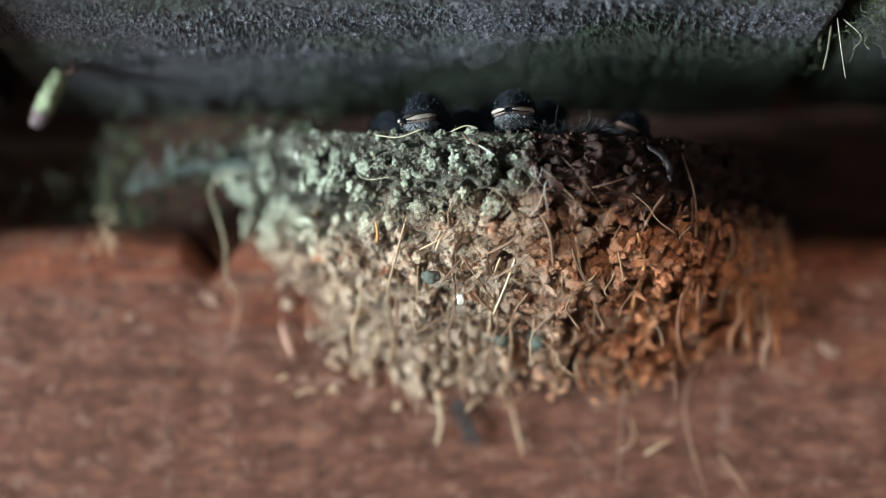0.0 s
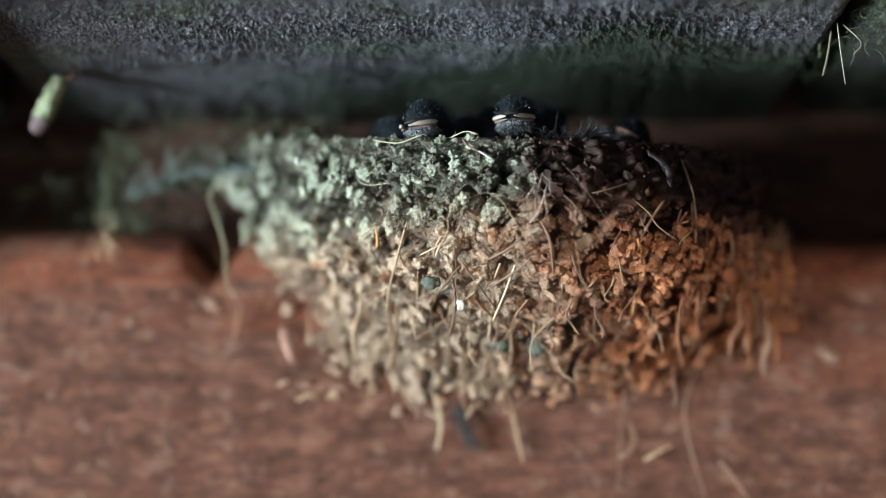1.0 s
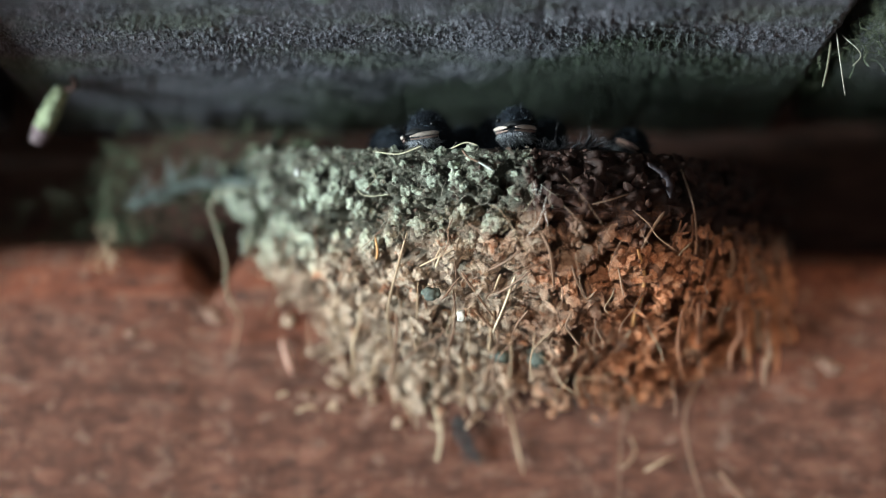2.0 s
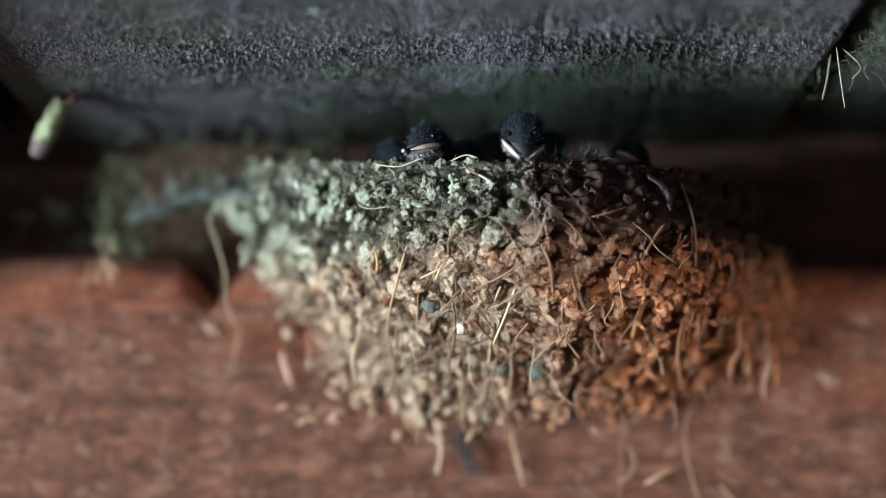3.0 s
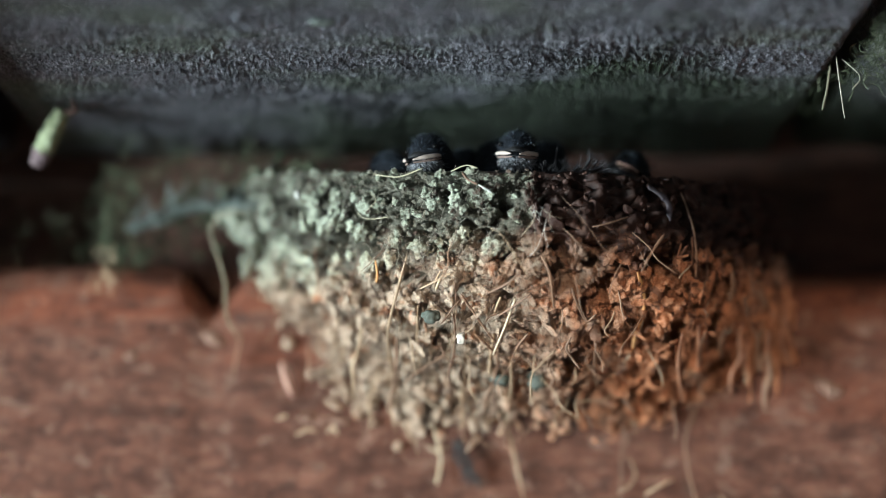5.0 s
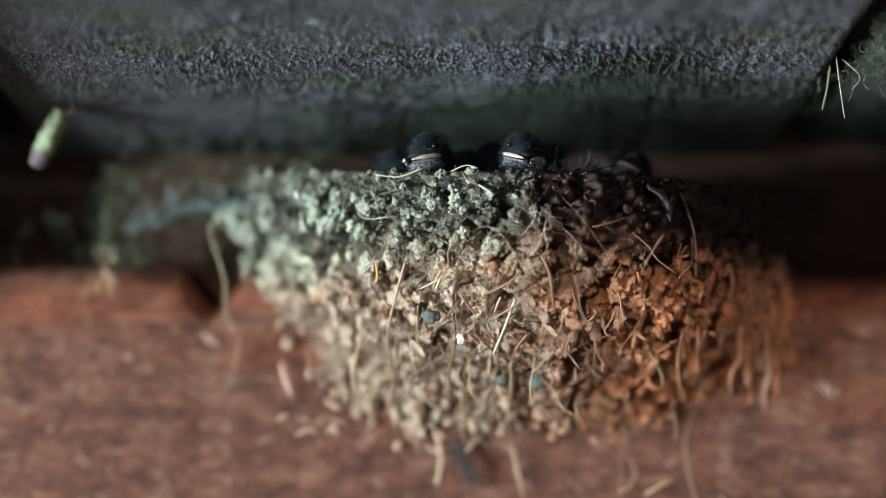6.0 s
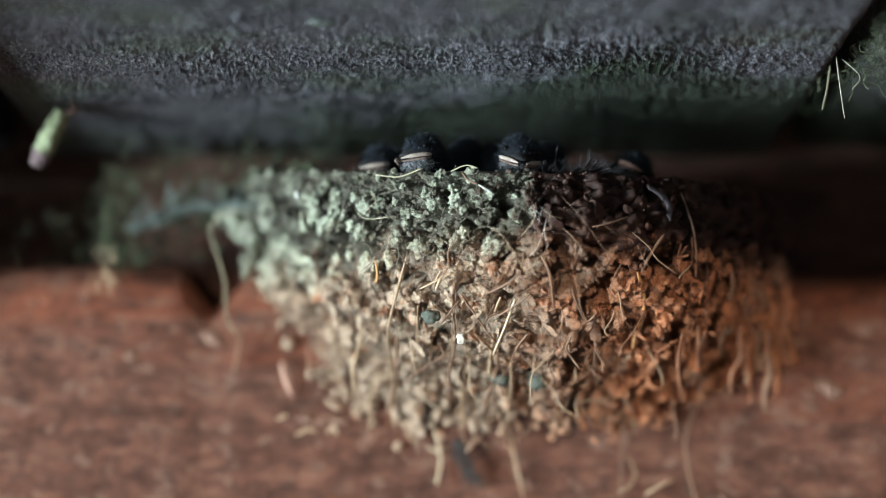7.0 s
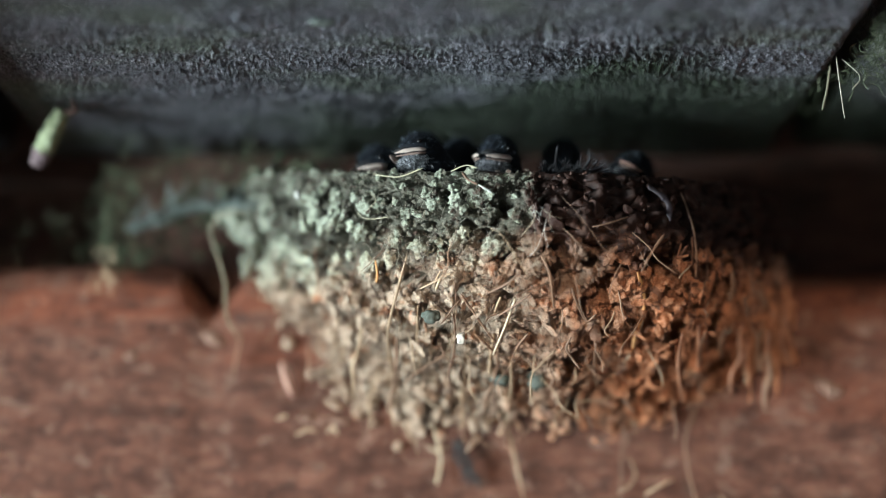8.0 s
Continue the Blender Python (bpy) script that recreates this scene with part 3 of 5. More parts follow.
def pellets(nest):
    """Mud pellets: the near ones one by one, the rest in one mesh. Rough dry clods, and rounder wet ones on the shaded
    side.
    """
    rng = random.Random(5)
    shapes = []
    for k in range(15):
        if k < 10:
            bm = clod(k + 1, 10 + k % 5, 0.25, (1.0, 0.72 + 0.09 * (k % 3), 0.62 + 0.06 * (k % 4)), 5)
        else:
            bm = clod(80 + k, 11, 0.17, (1.2, 1.0, 0.55), 4)
            bmesh.ops.smooth_vert(bm, verts=bm.verts[:], factor=0.5, use_axis_x=True, use_axis_y=True, use_axis_z=True)
        me = bpy.data.meshes.new("pellet")
        bm.to_mesh(me)
        bm.free()
        me.materials.append(MUD)
        me.shade_smooth()
        shapes.append(me)
    spots = []
    rows = 18
    for r in range(rows):
        s = 0.0 + 0.98 * r / (rows - 1)
        a, b = float(np.interp(s, NS, NA)), float(np.interp(s, NS, NB))
        count = max(5, int((a + b) * 1.55 / (0.0070 if s < 0.4 else 0.0088)))
        for k in range(count):
            u = (k + 0.5 + rng.uniform(-0.45, 0.45) + 0.5 * (r % 2)) / (count + 0.5)
            if not 0.01 < u < 0.99:
                continue
            s1 = min(1, max(0, s + rng.uniform(-0.03, 0.03)))
            if hollow(nest_point(u, s1)) > 0.15 and s > 0.06:
                continue
            damp_shade = s < 0.34 and u > 0.50 + rng.uniform(-0.07, 0.07)
            spots.append((u, s1, (0.0021 + 0.0034 * rng.random() ** 1.2) * ((1.0 if u > 0.3 else 1.3) if s < 0.4 else 1.12 if u > 0.42 else 1.35), rng.random() * 6.28, rng.randrange(10, 15) if damp_shade else rng.randrange(10)))
    near = [q for q in spots if q[1] < 0.46 and 0.16 < q[0] < 0.86]
    near = near[:300]
    chosen = set(id(q) for q in near)
    rest = Soup()
    for q in spots:
        u, s, size, spin, k = q
        p, n = nest_point(u, s), nest_normal(u, s)
        if s < 0.08:
            size = min(size, 0.0028)
            n = (n + Vector((0, 0, 0.9))).normalized()
        tilt_by = Matrix.Rotation(rng.uniform(-0.5, 0.5), 4, "X") @ Matrix.Rotation(rng.uniform(-0.5, 0.5), 4, "Y")
        m = Matrix.Translation(p + n * (size * 0.2 - (0.0013 if k > 9 else 0.0) + rng.uniform(-0.0022, 0.0018) - (0.0012 if s > 0.4 else 0.0))) @ turned(n, spin) @ tilt_by @ Matrix.Diagonal((size, size, size * 0.95, 1))
        if id(q) in chosen:
            ob = new("pellet", shapes[k])
            ob.parent = nest
            ob.matrix_basis = m
        else:
            me = shapes[k]
            rest.add([m @ v.co for v in me.vertices], [tuple(f.vertices) for f in me.polygons])
    # clods spattered on the wall round the nest's edge, drawn out downwards
    for _ in range(190):
        u = rng.choice((rng.uniform(0.0, 0.08), rng.uniform(0.0, 0.08), rng.uniform(0.92, 1.0), rng.uniform(0.1, 0.9)))
        s = rng.uniform(0.1, 0.97) if u < 0.1 or u > 0.9 else rng.uniform(0.92, 1.0)
        p = nest_point(u, s)
        away = Vector((p.x - 0.034, 0, p.z - 2.345)).normalized()
        p = p + away * (rng.gauss(0.001, 0.006))
        p.y = min(p.y, -0.001)
        size = rng.uniform(0.0016, 0.0042)
        m = Matrix.Translation(p) @ Matrix.Rotation(rng.gauss(0, 0.4), 4, "Y") @ Matrix.Diagonal((size * 0.8, size * 0.8, size * rng.uniform(0.9, 1.8), 1)) @ Matrix.Rotation(rng.random() * 6.28, 4, "Y")
        me = shapes[rng.randrange(10)]
        rest.add([m @ v.co for v in me.vertices], [tuple(f.vertices) for f in me.polygons])
    tagged(rest.make("pellet_mass", MUD, nest), kind="stuff")


def flakes(nest):
    """Chips of leaf and bark worked into the lower mud."""
    rng = random.Random(11)
    s = Soup()
    for _ in range(1500):
        u = 1 - 0.97 * rng.random() ** 1.25
        v = rng.uniform(0.30, 0.98) if u < 0.55 else 0.06 + 0.92 * rng.random() ** 0.7
        if u < 0.52 and rng.random() < 0.85:
            continue
        p, n = nest_point(u, v), nest_normal(u, v)
        if hollow(p) > 0.2 or v < 0.32 and (u > 0.5 or rng.random() < 0.75):
            continue
        ln, wd, th = 0.0024 + 0.0050 * rng.random() ** 1.5, rng.uniform(0.0008, 0.0030), rng.uniform(0.0001, 0.0003)
        curl = rng.uniform(-0.5, 0.9) * ln
        m = Matrix.Translation(p + n * rng.uniform(0.0005, 0.0044)) @ turned(n, rng.gauss(0.6, 1.0)) @ Matrix.Rotation(rng.gauss(0, 0.4), 4, "X") @ Matrix.Rotation(rng.gauss(0, 0.4), 4, "Y")
        verts, faces = [], []
        for i, t in enumerate((-1, -0.4, 0.3, 1)):
            w = wd * (1 - 0.55 * abs(t) ** 1.6) * rng.uniform(0.35, 1.3)
            for z in (th, -th):
                for side in (-1, 1):
                    verts.append(m @ Vector((t * ln / 2 * 1.3, side * w / 2 * 1.5, z + curl * 0.4 * t * t + rng.uniform(-1, 1) * 0.0002)))
        for i in range(3):
            a = i * 4
            faces += [(a, a + 4, a + 5, a + 1), (a + 2, a + 3, a + 7, a + 6), (a, a + 2, a + 6, a + 4), (a + 1, a + 5, a + 7, a + 3)]
        faces += [(0, 1, 3, 2), (12, 14, 15, 13)]
        s.add(verts, faces)
    tagged(s.make("flakes", FLAKE, nest, "flat chips of dry mud and leaf", False), kind="stuff")


def crumbs(nest):
    """Small crumbs of mud in and on the joints of the pellets."""
    rng = random.Random(17)
    s, forms = Soup(), []
    for k in range(8):
        bm = clod(50 + k, 9, 0.1)
        bmesh.ops.dissolve_limit(bm, angle_limit=0.5, verts=bm.verts[:], edges=bm.edges[:])
        bmesh.ops.triangulate(bm, faces=bm.faces[:])
        forms.append(([v.co.copy() for v in bm.verts], [tuple(v.index for v in f.verts) for f in bm.faces]))
        bm.free()
    for _ in range(14000):
        u, v = rng.uniform(0.03, 0.97), rng.random() ** 1.5 * 0.95
        p, n = nest_point(u, v), nest_normal(u, v)
        if hollow(p) > 0.2 or u > 0.52 and rng.random() < (0.9 if v < 0.32 else 0.6):
            continue
        size = 0.00035 + 0.0014 * rng.random() ** 4
        m = Matrix.Translation(p + n * rng.uniform(-0.003, 0.0044)) @ turned(n, rng.random() * 6.28) @ Matrix.Rotation(rng.random() * 3, 4, "X")
        verts, faces = forms[rng.randrange(8)]
        s.add([m @ (q * size) for q in verts], faces)
    tagged(s.make("crumbs", MUD, nest, "", False), kind="stuff")


def leaf_strips(nest):
    """Curled flakes of dry mud that lift off the lower nest, one by one."""
    rng = random.Random(53)
    forms = []
    for k in range(9):
        ln, wd, verts, faces = 1.0, rng.uniform(0.45, 0.85), [], []
        bend, twist = rng.uniform(-0.15, 0.35), rng.uniform(-0.4, 0.4)
        for i in range(7):
            t = i / 6
            w = wd * (0.25 + 0.9 * math.sin(math.pi * (0.12 + 0.8 * t)) ** 0.8) * rng.uniform(0.65, 1.2)
            for z in (0.018, -0.018):
                for side in (-1, 0, 1):
                    a = twist * t
                    x, h = side * w / 2, z + bend * t * t - 0.06 * abs(side) + rng.uniform(-0.06, 0.06)
                    verts.append((x * math.cos(a), -t * ln, h + x * math.sin(a)))
        for i in range(6):
            a = i * 6
            faces += [(a, a + 1, a + 7, a + 6), (a + 1, a + 2, a + 8, a + 7), (a + 3, a + 9, a + 10, a + 4), (a + 4, a + 10, a + 11, a + 5),
                      (a, a + 6, a + 9, a + 3), (a + 2, a + 5, a + 11, a + 8)]
        faces += [(0, 3, 4, 1), (1, 4, 5, 2), (36, 37, 40, 39), (37, 38, 41, 40)]
        me = bpy.data.meshes.new("mud_flake")
        me.from_pydata(verts, [], faces)
        me.materials.append(MUD)
        me.shade_smooth()
        forms.append(me)
    for k in range(330):
        right = k % 5 > 0
        u = rng.uniform(0.44, 0.97) if right else rng.uniform(0.05, 0.46)
        v = rng.uniform(0.30, 0.92) if right else rng.uniform(0.42, 0.95)
        p, n = nest_point(u, v), nest_normal(u, v)
        if hollow(p) > 0.2:
            continue
        down = (Vector((0, 0, 1)) - n * n.z).normalized()
        side = down.cross(n)
        base = Matrix((side, down, n)).transposed().to_4x4()
        size = rng.uniform(0.0040, 0.0098)
        ob = new("mud_flake", forms[k % 9])
        ob.parent = nest
        ob.matrix_basis = (Matrix.Translation(p + n * rng.uniform(0.0002, 0.0034)) @ base @ Matrix.Rotation(rng.gauss(0, 0.75), 4, "Z")
                           @ Matrix.Rotation(rng.gauss(0.1, 0.3), 4, "X") @ Matrix.Diagonal((size, size, size, 1)))


def fibres(nest):
    """Fine rootlets and grass blades all over the mud."""
    rng = random.Random(23)
    for name, mat, count, lo, hi in (("rootlets", STALK["brown"], 50, 0.25, 1.0), ("dry_grass", STALK["tan"], 24, 0.36, 0.95), ("fine_straw", STALK["brown"], 16, 0.2, 0.9)):
        s = Soup()
        for _ in range(count):
            u, v = rng.uniform(0.04, 0.96), rng.uniform(lo, hi)
            p, n = nest_point(u, v), nest_normal(u, v)
            side = (nest_point(min(1, u + 0.01), v) - p).normalized()
            d = (side * rng.gauss(0, 0.8) + Vector((0, 0, -1)) * rng.uniform(0.2, 1.2)).normalized()
            ln, line = rng.uniform(0.007, 0.024), []
            off = rng.uniform(0.0025, 0.0045)
            for k in range(4):
                t = k / 3
                q = p + d * (ln * t) + side * (rng.gauss(0, 0.10) * ln * t)
                line.append(q + n * (off + 0.0035 * t * rng.random()))
            s.add(*tube(spline(line, 3), rng.uniform(0.00012, 0.00036), 4))
        tagged(s.make(name, mat, nest), kind="stuff")


def hair_roots(nest):
    """Short curly hair-thin roots that bristle from the fresh grey pellets."""
    rng = random.Random(61)
    s = Soup()
    for _ in range(130):
        u, v = rng.uniform(0.10, 0.46), rng.uniform(0.0, 0.40)
        p, n = nest_point(u, v), nest_normal(u, v)
        q, d, line = p + n * rng.uniform(0.002, 0.0045), Vector((rng.gauss(0, 1), rng.gauss(-0.3, 0.4), rng.gauss(0, 1))).normalized(), []
        ln = rng.uniform(0.0012, 0.0032)
        for k in range(4):
            line.append(q.copy())
            d = (d + Vector((rng.gauss(0, 0.5), rng.gauss(0, 0.25), rng.gauss(0, 0.5)))).normalized()
            q = q + d * ln
        s.add(*tube(spline(line, 3), rng.uniform(0.00005, 0.00011), 4))
    tagged(s.make("hair_roots", STALK["lichen"], nest), kind="stuff")


def hanging(nest):
    """Strips of bark and root that hang down the shaded side of the nest, and a few fine roots at its foot."""
    rng = random.Random(31)
    for k in range(100):
        u, v = (0.97 - 0.30 * rng.random() ** 1.2, rng.uniform(0.22, 0.62)) if k < 80 else (rng.uniform(0.12, 0.48), rng.uniform(0.42, 0.84))
        ln, line = rng.uniform(0.12, 0.36), []
        wide, sway = rng.uniform(0.0006, 0.0019) * (1.0 if k < 80 else 0.6), rng.gauss(0, 0.02)
        p = nest_point(min(0.995, u), v) + nest_normal(min(0.98, u), v) * rng.uniform(0.001, 0.005)
        for j in range(5):
            t = j / 4
            q = p + Vector((sway * t * 0.2 + rng.gauss(0, 0.0008), -p.y * 0.45 * t, -0.085 * ln * t))
            q.y = min(q.y, -0.003)
            line.append(q)
        mesh("bark_strip", *tube(spline(line, 3), lambda t, w=wide, a=rng.random() * 6: w * (0.35 + 0.65 * math.sin(math.pi * (0.08 + 0.84 * t))) * (1 + 0.3 * math.sin(a + 9 * t)), 5, 0.4), rng.choice((RUST_BARK, RUST_BARK, MUD, STALK["brown"])) if k < 80 else rng.choice((MUD, STALK["tan"], STALK["brown"])), nest)
    for _ in range(12):
        u, v = rng.uniform(0.1, 0.95), rng.uniform(0.55, 0.92)
        p, n = nest_point(u, v), nest_normal(u, v)
        ln = rng.uniform(0.006, 0.018)
        line = [p + n * 0.002]
        for k in range(3):
            q = line[-1] + Vector((rng.gauss(0, 0.002), rng.uniform(-0.001, 0.003), -ln / 3))
            q.y = min(q.y, -0.003)
            line.append(q)
        mesh("root", *tube(spline(line, 4), rng.uniform(0.0002, 0.0005), 5), STALK[rng.choice(("tan", "brown", "brown"))], nest)


def swallow_nest():
    nest = thing("bird_nest", (0, 0, 0), "cup nest of grey-brown mud pellets and straw on red log", "nest")
    nest_shell(nest)
    pellets(nest)
    crumbs(nest)
    flakes(nest)
    leaf_strips(nest)
    fibres(nest)
    hair_roots(nest)
    hanging(nest)

    def straw(kind, radius, pts):
        mesh("straw", *tube(spline(pts, 6), radius, 6, 0.7), STALK[kind], nest)

    straw("rim", 0.00032, [(-0.0291, -0.0810, 2.3796), (-0.0219, -0.0851, 2.3774), (-0.0167, -0.0876, 2.3770), (-0.0083, -0.0911, 2.3794)])
    straw("rim", 0.00032, [(0.0032, -0.0948, 2.3770), (0.0071, -0.0957, 2.3787), (0.0101, -0.0963, 2.3792), (0.0142, -0.0970, 2.3778)])
    straw("white", 0.00045, [(0.0142, -0.0980, 2.3707), (0.0169, -0.0988, 2.3689), (0.0198, -0.0995, 2.3668)])
    straw("brown", 0.00050, [(0.0078, -0.0985, 2.3756), (0.0100, -0.0995, 2.3725), (0.0141, -0.1007, 2.3700)])
    straw("orange", 0.00100, [(0.0792, -0.0858, 2.3370), (0.0821, -0.0794, 2.3305), (0.0831, -0.0730, 2.3246), (0.0809, -0.0612, 2.3159), (0.0802, -0.0494, 2.3094)])
    curl = [p + Vector((noise.noise(p * 260), noise.noise(p * 260 + Vector((7, 0, 0))), noise.noise(p * 260 + Vector((0, 7, 0))))) * 0.0012 for p in spline([(0.0850, -0.0840, 2.3728), (0.0905, -0.0815, 2.3702), (0.0938, -0.0812, 2.3655), (0.0940, -0.0800, 2.3590)], 8)]
    mesh("bark_curl", *tube(curl, lambda t: 0.0016 * math.sin(math.pi * (0.06 + 0.88 * t)) ** 0.5 * (1 + 0.25 * math.sin(17 * t + 1)), 7, 0.35), STALK["lilac"], nest, "greyish mauve curl of bark")
    straw("brown", 0.00070, [(0.0910, -0.0835, 2.3534), (0.0856, -0.0858, 2.3458), (0.0809, -0.0852, 2.3376)])
    straw("brown", 0.00040, [(0.0995, -0.0747, 2.3735), (0.1045, -0.0737, 2.3568), (0.1056, -0.0697, 2.3408), (0.1035, -0.0658, 2.3319)])
    straw("tan", 0.00043, [(-0.0103, -0.0734, 2.3257), (-0.0109, -0.0569, 2.3142), (-0.0102, -0.0378, 2.3025)])
    straw("tan", 0.00043, [(0.0100, -0.0581, 2.3092), (0.0092, -0.0382, 2.2976), (0.0119, -0.0212, 2.2874)])
    straw("brown", 0.00050, [(0.1216, -0.0070, 2.3052), (0.1115, -0.0060, 2.2876), (0.1078, -0.0050, 2.2739), (0.1106, -0.0050, 2.2553), (0.1168, -0.0050, 2.2341)])
    straw("tan", 0.00060, [(0.0892, -0.0050, 2.2526), (0.0958, -0.0070, 2.2563), (0.1021, -0.0050, 2.2593)])
    straw("tan", 0.00040, [(0.0771, -0.0050, 2.2538), (0.0825, -0.0060, 2.2563), (0.0853, -0.0050, 2.2621), (0.0827, -0.0050, 2.2689)])
    straw("brown", 0.00040, [(0.0764, -0.0200, 2.2990), (0.0800, -0.0100, 2.2860), (0.0791, -0.0050, 2.2638), (0.0780, -0.0050, 2.2420)])
    straw("brown", 0.00080, [(0.1226, -0.0050, 2.2526), (0.1293, -0.0060, 2.2438), (0.1353, -0.0050, 2.2354)])
    straw("tan", 0.00050, [(0.0834, -0.0699, 2.3216), (0.0805, -0.0509, 2.3103), (0.0743, -0.0396, 2.3023)])
    straw("brown", 0.00060, [(0.0131, -0.0684, 2.3147), (0.0203, -0.0602, 2.3089), (0.0276, -0.0544, 2.3050)])
    straw("tan", 0.00040, [(-0.0009, -0.0880, 2.3371), (-0.0028, -0.0855, 2.3341), (-0.0037, -0.0823, 2.3312)])
    straw("orange", 0.00050, [(-0.0281, -0.0753, 2.3444), (-0.0272, -0.0730, 2.3389), (-0.0277, -0.0708, 2.3357)])
    straw("pale", 0.00030, [(0.0031, -0.0626, 2.3133), (0.0019, -0.0541, 2.3086), (0.0024, -0.0478, 2.3047)])
    straw("brown", 0.00050, [(0.0071, -0.0842, 2.3285), (0.0153, -0.0751, 2.3183), (0.0226, -0.0637, 2.3107)])
    straw("rim", 0.00016, [(-0.0357, -0.0772, 2.3644), (-0.0337, -0.0785, 2.3617), (-0.0289, -0.0814, 2.3603), (-0.0218, -0.0858, 2.3602)])
    straw("rim", 0.00016, [(-0.0302, -0.0806, 2.3720), (-0.0278, -0.0824, 2.3680), (-0.0313, -0.0803, 2.3644)])
    straw("pale", 0.00055, [(0.0293, -0.087, 2.326), (0.0252, -0.0793, 2.3153), (0.0206, -0.0669, 2.3057)])
    straw("lichen", 0.00010, [(0.0331, -0.1019, 2.3597), (0.0364, -0.1024, 2.3526), (0.0368, -0.1017, 2.3435)])
    straw("white", 0.00009, [(0.0398, -0.1027, 2.3604), (0.0391, -0.1036, 2.3579), (0.0389, -0.1025, 2.3561)])
    straw("white", 0.00009, [(0.0414, -0.1013, 2.3556), (0.0404, -0.1031, 2.3508), (0.0419, -0.1024, 2.3429)])
    straw("white", 0.00008, [(0.0348, -0.1027, 2.3576), (0.0381, -0.1046, 2.3576), (0.0384, -0.1024, 2.3549)])
    straw("white", 0.00008, [(0.0418, -0.1022, 2.3561), (0.0381, -0.1023, 2.345), (0.0337, -0.0992, 2.3399)])
    straw("lichen", 0.00012, [(0.0392, -0.1027, 2.3602), (0.0436, -0.1031, 2.3564), (0.0483, -0.1004, 2.3561)])
    straw("pale", 0.00011, [(0.0314, -0.102, 2.3485), (0.0352, -0.1034, 2.353), (0.0375, -0.1028, 2.359)])
    straw("white", 0.00008, [(0.0363, -0.1018, 2.3616), (0.0372, -0.1046, 2.3556), (0.0402, -0.1022, 2.3526)])
    straw("lichen", 0.00012, [(0.0433, -0.1013, 2.3594), (0.0424, -0.1031, 2.3536), (0.0445, -0.1018, 2.35)])
    straw("tan", 0.00022, [(0.0188, -0.1011, 2.352), (0.0239, -0.1033, 2.348), (0.0346, -0.0974, 2.3324)])
    straw("lichen", 0.00012, [(0.0177, -0.1009, 2.3525), (0.0221, -0.1026, 2.3514), (0.0273, -0.1019, 2.3499)])
    straw("brown", 0.00011, [(0.0475, -0.1006, 2.3654), (0.0557, -0.101, 2.3559), (0.0675, -0.096, 2.3403)])
    straw("brown", 0.00032, [(0.06, -0.098, 2.3531), (0.0674, -0.0973, 2.3551), (0.0757, -0.093, 2.3587)])
    straw("brown", 0.00060, [(0.0391, -0.0999, 2.3416), (0.0427, -0.0988, 2.3333), (0.0448, -0.0878, 2.3219)])
    straw("brown", 0.00055, [(0.0519, -0.0919, 2.3293), (0.0539, -0.0886, 2.3241), (0.0584, -0.08, 2.318), (0.0622, -0.0817, 2.3202)])
    straw("tan", 0.00040, [(-0.0097, -0.0809, 2.3309), (-0.0032, -0.0888, 2.3327), (0.0037, -0.0912, 2.3359)])
    straw("pale", 0.00050, [(-0.003, -0.0857, 2.3295), (-0.0011, -0.0904, 2.3338)])
    straw("brown", 0.00022, [(0.0043, -0.0927, 2.3354), (0.0055, -0.0816, 2.3219), (0.0037, -0.0687, 2.3123), (0.0021, -0.0524, 2.3041)])
    straw("tan", 0.00060, [(-0.0148, -0.0848, 2.3441), (-0.0191, -0.075, 2.3302), (-0.0234, -0.0536, 2.3152), (-0.0208, -0.0234, 2.297), (-0.0205, -0.004, 2.2894), (-0.0121, -0.004, 2.2737)])
    straw("tan", 0.00060, [(0.0285, -0.0568, 2.3046), (0.0292, -0.0415, 2.2947), (0.0281, -0.0179, 2.2848), (0.0313, -0.004, 2.2717), (0.0356, -0.004, 2.2517)])
    straw("pale", 0.00070, [(-0.004, -0.0087, 2.2825), (-0.001, -0.004, 2.2687), (-0.0028, -0.004, 2.2572)])
    straw("pale", 0.00040, [(-0.0068, -0.004, 2.2742), (-0.0023, -0.004, 2.2717), (0.0015, -0.004, 2.2742)])
    straw("brown", 0.00040, [(0.0221, -0.0816, 2.3195), (0.0276, -0.0877, 2.322), (0.0355, -0.092, 2.327)])
    straw("brown", 0.00050, [(0.0178, -0.089, 2.3275), (0.0263, -0.0961, 2.3308), (0.0318, -0.0987, 2.3354)])
    straw("brown", 0.00045, [(0.0351, -0.074, 2.3138), (0.0307, -0.0679, 2.3089), (0.0286, -0.0588, 2.3043)])
    straw("brown", 0.00050, [(0.0644, -0.0711, 2.3155), (0.0638, -0.0544, 2.305), (0.067, -0.0322, 2.2959)])
    straw("tan", 0.00050, [(-0.0448, -0.0429, 2.3263), (-0.0482, -0.0244, 2.3169), (-0.0436, -0.017, 2.3104)])
    part("stone", placed(lump(0.0036, 31, 0.45, 1.4, 3, (1.0, 0.5, 0.75)), (-0.0050, -0.0805, 2.3195)), STONE, nest, "green-grey pebble set in the mud")
    part("dropping", placed(lump(0.0019, 34, 0.5, 1.4, 3, (0.9, 0.5, 1.2)), (0.0072, -0.0795, 2.3110)), DROP, nest, "white dried dropping")
    part("dropping", placed(lump(0.0016, 36, 0.35, 1.4, 3, (0.8, 0.5, 1.2)), (-0.0620, -0.0600, 2.3760)), DROP, nest, "white dried dropping")
